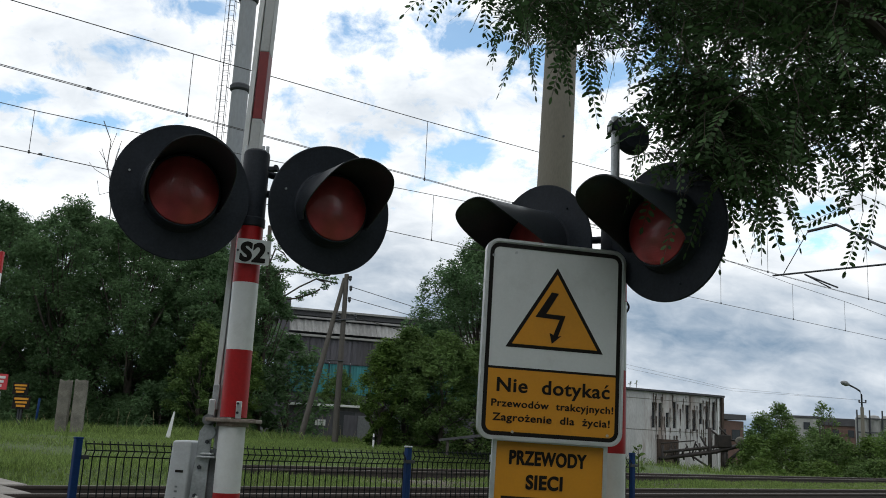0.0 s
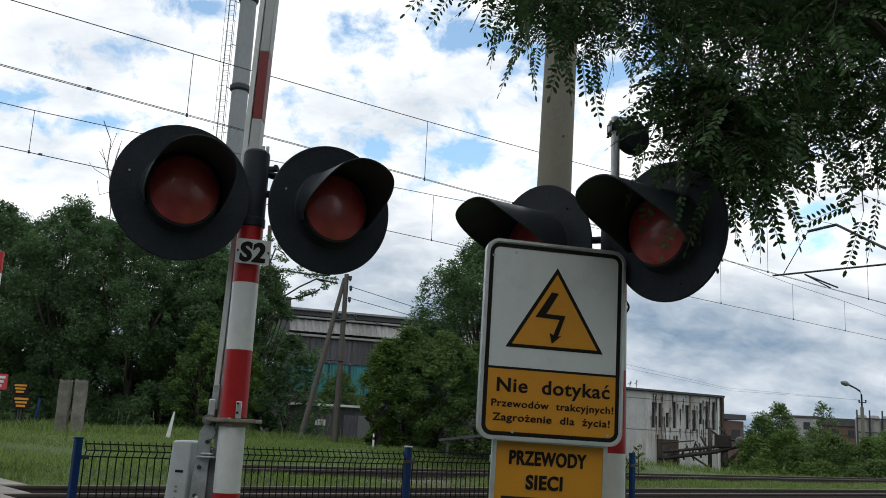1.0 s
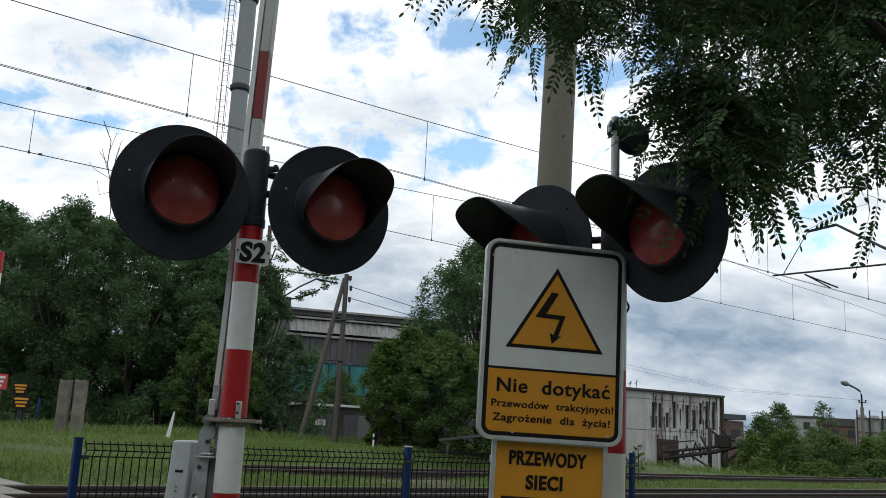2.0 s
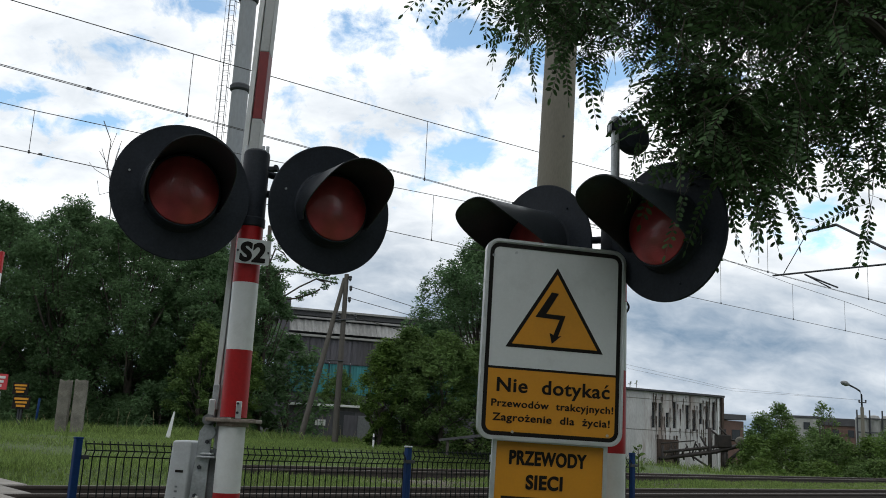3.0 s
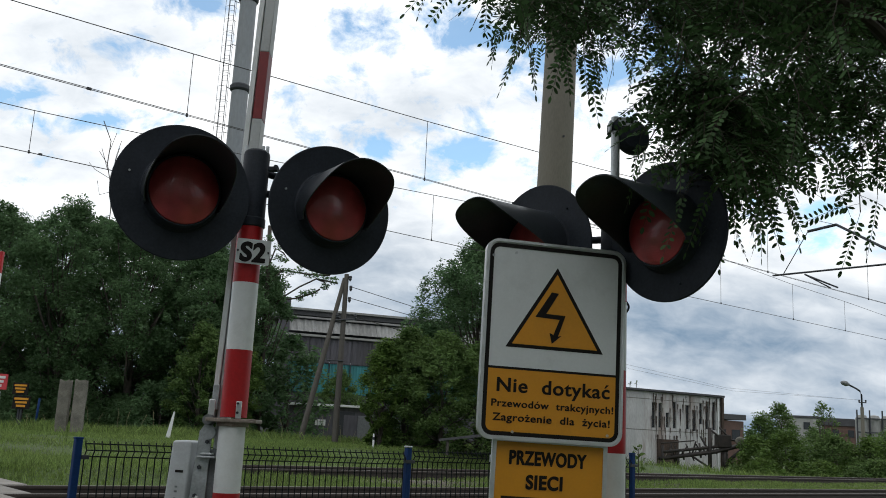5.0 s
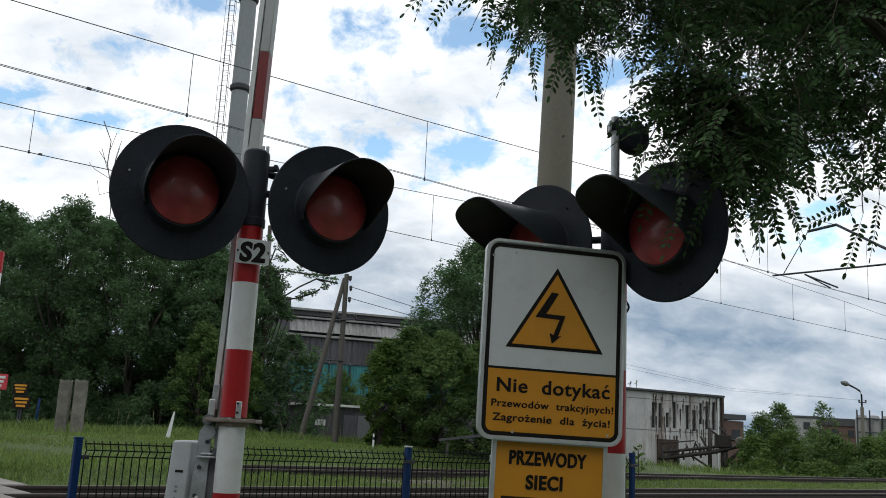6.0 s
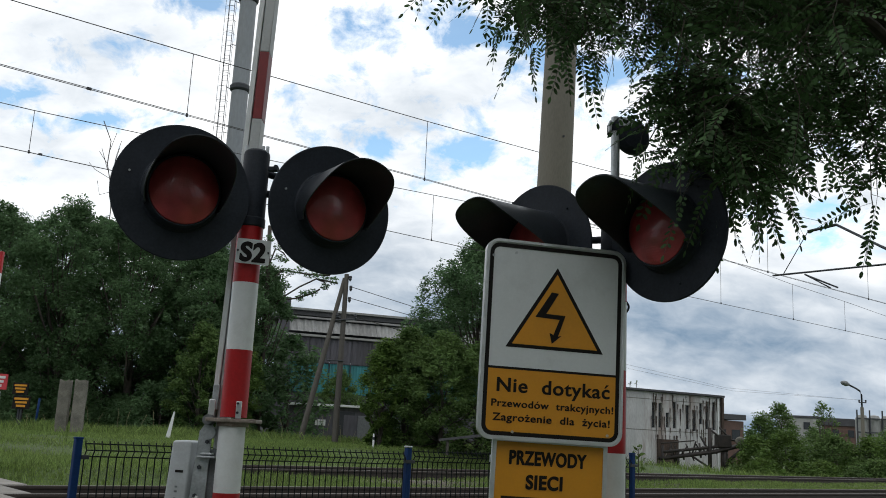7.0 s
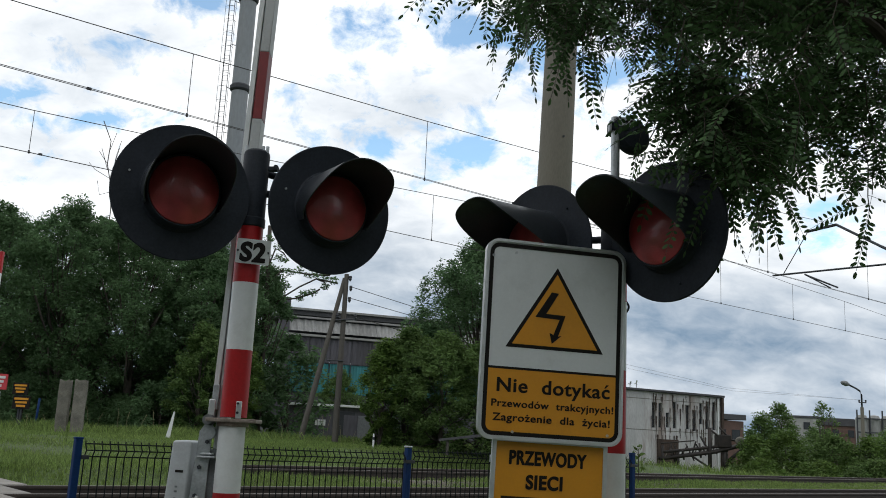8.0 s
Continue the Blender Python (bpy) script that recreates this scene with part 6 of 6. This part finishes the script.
# underside of the crown: slope sideways, slope upwards
UNDER_X = (-0.03, 0.0, 0.017, 0.041, 0.068, 0.088, 0.13, 0.15, 0.169, 0.185, 0.202, 0.237, 0.256, 0.264, 0.284, 0.322, 0.36, 0.375, 0.388, 0.411, 0.433, 0.45, 0.468, 0.5, 0.8, 1.5)
UNDER_Z = (0.56, 0.5, 0.49, 0.47, 0.45, 0.425, 0.41, 0.4, 0.43, 0.42, 0.415, 0.4, 0.385, 0.32, 0.275, 0.235, 0.262, 0.26, 0.287, 0.298, 0.296, 0.318, 0.31, 0.318, 0.43, 0.8)
SWAYING = []


def build_locust():
    joint = Vector((3.0, 4.5, 3.0))
    t = thing("locust_tree", (3.25, 4.3, 0.0), "locust tree with drooping feathered leaves over the crossing", "tree")
    inv = Vector((3.25, 4.3, 0.0))
    bm = bmesh.new()
    pts = [Vector((0, 0, -0.1)), Vector((0.05, 0.0, 0.9)), Vector((-0.05, 0.05, 1.9)), Vector((-0.25, 0.2, 3.0)), Vector((-0.1, 0.1, 4.6)), Vector((0.1, 0, 6.2))]
    rr = (0.2, 0.17, 0.15, 0.13, 0.09, 0.03)
    for a, b, r0, r1 in zip(pts, pts[1:], rr, rr[1:]):
        rod(bm, a, b, r0, r1, 14, False)
    part("trunk", bm, M_BARK, t)
    ends = [Vector(p) for p in ((0.25, 3.9, 3.75), (0.6, 4.9, 4.4), (1.1, 3.7, 3.55), (1.5, 4.5, 3.7), (1.9, 3.6, 3.3), (1.6, 5.6, 4.7), (2.6, 3.0, 3.4), (1.0, 2.0, 4.2), (4.3, 3.2, 3.9))]
    boughs = []
    for e in ends:
        a = Vector((0, 0, 0))
        d = e - joint
        path = [d * f + Vector((0, 0, 0.55 * math.sin(math.pi * f))) + noise.noise_vector(e + Vector((f * 3, 0, 0))) * 0.05 for f in [k / 9 for k in range(10)]]
        path[0] = Vector((0, 0, -0.03))
        bmh = bmesh.new()
        for k, (p, q2) in enumerate(zip(path, path[1:])):
            rod(bmh, p, q2, 0.034 * (1 - k / 9) + 0.005, 0.034 * (1 - (k + 1) / 9) + 0.005, 8, False)
        ob = part("bough", bmh, M_TWIG, t)
        ob.location = joint - inv
        boughs.append((ob, [joint + p for p in path]))
        SWAYING.append((ob, ob.location.copy(), Matrix.Identity(3), 0.1, len(SWAYING)))
    meshes = [spray_mesh(k) for k in range(9)]
    mass = []
    rnd = random.Random(21)

    def hang(x, y, ztip, amp=0.0, yaw=None, tilt=None, kind=None, lean=None, joined=False):
        me, ln = meshes[rnd.randrange(len(meshes))] if kind is None else meshes[kind]
        at = Vector((x, y, ztip + ln * 0.95 + 0.15))
        if joined:
            rot = Euler((radians(rnd.uniform(-28, 28)), radians(rnd.uniform(-28, 28)), rnd.uniform(0, 6.28))).to_matrix()
            mass.append((me, Matrix.Translation(at - inv) @ rot.to_4x4()))
            return
        ob, path = min(boughs, key=lambda b: min((p - at).length for p in b[1]))
        s = new("leafy_shoot", me)
        s.parent = ob
        loc = at - joint
        rot = Euler((radians(rnd.uniform(-28, 28) if tilt is None else tilt), radians(rnd.uniform(-28, 28) if lean is None else lean), rnd.uniform(0, 6.28) if yaw is None else yaw)).to_matrix()
        s.matrix_local = Matrix.Translation(loc) @ rot.to_4x4()
        if amp:
            SWAYING.append((s, loc, rot, amp, len(SWAYING)))

    # rim of the crown's underside, then the mass above it
    for k in range(74):
        r = -0.02 + 0.54 * (k + rnd.uniform(-0.4, 0.4)) / 74
        if r < 0.05 and k % 2:
            continue
        y = rnd.uniform(4.3, 4.8) if 0.2 < r < 0.31 else rnd.uniform(3.5, 4.7)
        z = 1.6 + y * (float(np.interp(r, UNDER_X, UNDER_Z)) + rnd.uniform(0.0, 0.035))
        hang(r * y, y, z, amp=rnd.uniform(0.25, 0.7))
    k = 0
    while k < 255:
        r = -0.02 + 0.6 * rnd.random()
        y = rnd.uniform(3.3, 6.4)
        if 0.19 < r < 0.31 and y < 4.3:
            continue
        low = float(np.interp(r, UNDER_X, UNDER_Z))
        up = 0.01 + 0.36 * rnd.random() ** 1.1
        if r < 0.19 and rnd.random() > (0.75 if 0.085 < r < 0.16 else 0.45):
            continue
        # windows in the foliage where the sky looks through
        if r > 0.23 and 0.29 < low + up < 0.4 and rnd.random() < (0.75 if r > 0.4 else 0.66):
            continue
        if (up < 0.17 or r < 0.26) and up > 0.02 and noise.noise(Vector((r * 23, (low + up) * 23, 2.5))) > -0.04 and rnd.random() < 0.93:
            continue
        hang(r * y, y, 1.6 + y * (low + up), joined=y > 4.9)
        k += 1
    # the closed upper crown, and thick clumps low at its near edge
    for k in range(175):
        r = rnd.uniform(0.25, 0.56)
        y = rnd.uniform(4.4, 6.2)
        hang(r * y, y, 1.6 + y * (max(0.42, float(np.interp(r, UNDER_X, UNDER_Z)) + 0.1) + 0.13 * rnd.random()), joined=True)
    for k in range(16):
        r = rnd.uniform(0.285, 0.41)
        y = rnd.uniform(4.0, 4.8)
        hang(r * y, y, 1.6 + y * (float(np.interp(r, UNDER_X, UNDER_Z)) + 0.01 + 0.07 * rnd.random()), amp=rnd.uniform(0.2, 0.5))
    # shoots at the outer side, which swing widest
    hang(1.93, 4.05, 2.6, amp=2.4, kind=2, tilt=0, lean=24, yaw=0.2)
    hang(2.02, 4.1, 2.67, amp=2.0, kind=4, tilt=0, lean=20, yaw=-0.3)
    # one bright shoot before the lamp
    hang(1.0, 3.6, 2.63, amp=0.4, kind=1, tilt=0, lean=-6, yaw=0.4)
    hang(1.04, 3.6, 2.55, amp=0.4, kind=3, tilt=4, lean=-8, yaw=2.0)
    # a fringe before the outer side of the lamp
    for x, y, z in ((1.12, 3.65, 2.54), (1.16, 3.68, 2.47), (1.2, 3.71, 2.44), (1.14, 3.62, 2.62), (1.2, 3.66, 2.6)):
        hang(x, y, z, amp=rnd.uniform(0.3, 0.6), tilt=rnd.uniform(-10, 10), lean=rnd.uniform(-12, 12))
    for k in range(13):
        r, y = rnd.uniform(0.258, 0.325), rnd.uniform(3.45, 3.62)
        z = float(np.interp(r, (0.258, 0.27, 0.29, 0.325), (0.305, 0.28, 0.25, 0.235))) + 0.05 * rnd.random()
        hang(r * y, y, 1.6 + y * z, amp=rnd.uniform(0.2, 0.5), tilt=rnd.uniform(-15, 15), lean=rnd.uniform(-15, 15))
    # the rest of the crown, above the camera and beside it
    for k in range(220):
        a, r = rnd.uniform(0, 6.28), 3.4 * math.sqrt(rnd.random())
        x, y = 2.6 + r * math.cos(a), 2.8 + r * math.sin(a)
        z = rnd.uniform(3.4, 5.8)
        if y > 0.3 and (z - 1.6) / y < 0.62 and abs(x / y) < 0.62:
            continue
        hang(x, y, z, joined=True)
    # the inner and upper foliage is one part
    vs, fs, mi, n = [], [], [], 0
    for me, m in mass:
        co = np.empty(len(me.vertices) * 3, dtype=np.float32)
        me.vertices.foreach_get("co", co)
        co = co.reshape(-1, 3) @ np.array(m.to_3x3()).T + np.array(m.translation)
        vs.append(co)
        fs += [tuple(v + n for v in p.vertices) for p in me.polygons]
        mi += [p.material_index for p in me.polygons]
        n += len(co)
    me = bpy.data.meshes.new("upper_foliage")
    me.from_pydata(np.concatenate(vs).tolist(), [], fs)
    me.polygons.foreach_set("material_index", mi)
    me.materials.append(M_LOCUST)
    me.materials.append(M_TWIG)
    o = new("upper_foliage", me)
    o.parent = t
    o["kind"] = "stuff"


build_locust()


def motions():
    # the cloud layer drifts towards the camera and a little to the right
    walk(clouds, [(0.0, pose(0, 0, 0)), (4.0, pose(4.5, -12.5, 0)), (8.0, pose(9.0, -25.0, 0))])
    # wind in the hanging shoots: slow sway with a quicker tremble
    for ob, loc, rot, amp, k in SWAYING:
        rows = []
        for j in range(21):
            t = 0.4 * j
            ph = k * 1.7
            a = amp * (math.sin(1.1 * t + ph) + 0.5 * math.sin(2.9 * t + 2.3 * ph))
            b = amp * (math.sin(1.4 * t + 1.3 * ph) + 0.4 * math.sin(3.7 * t + ph))
            m = Euler((radians(a), radians(b), 0)).to_matrix() @ rot
            rows.append((t, Matrix.Translation(loc) @ m.to_4x4()))
        walk(ob, rows)


motions()
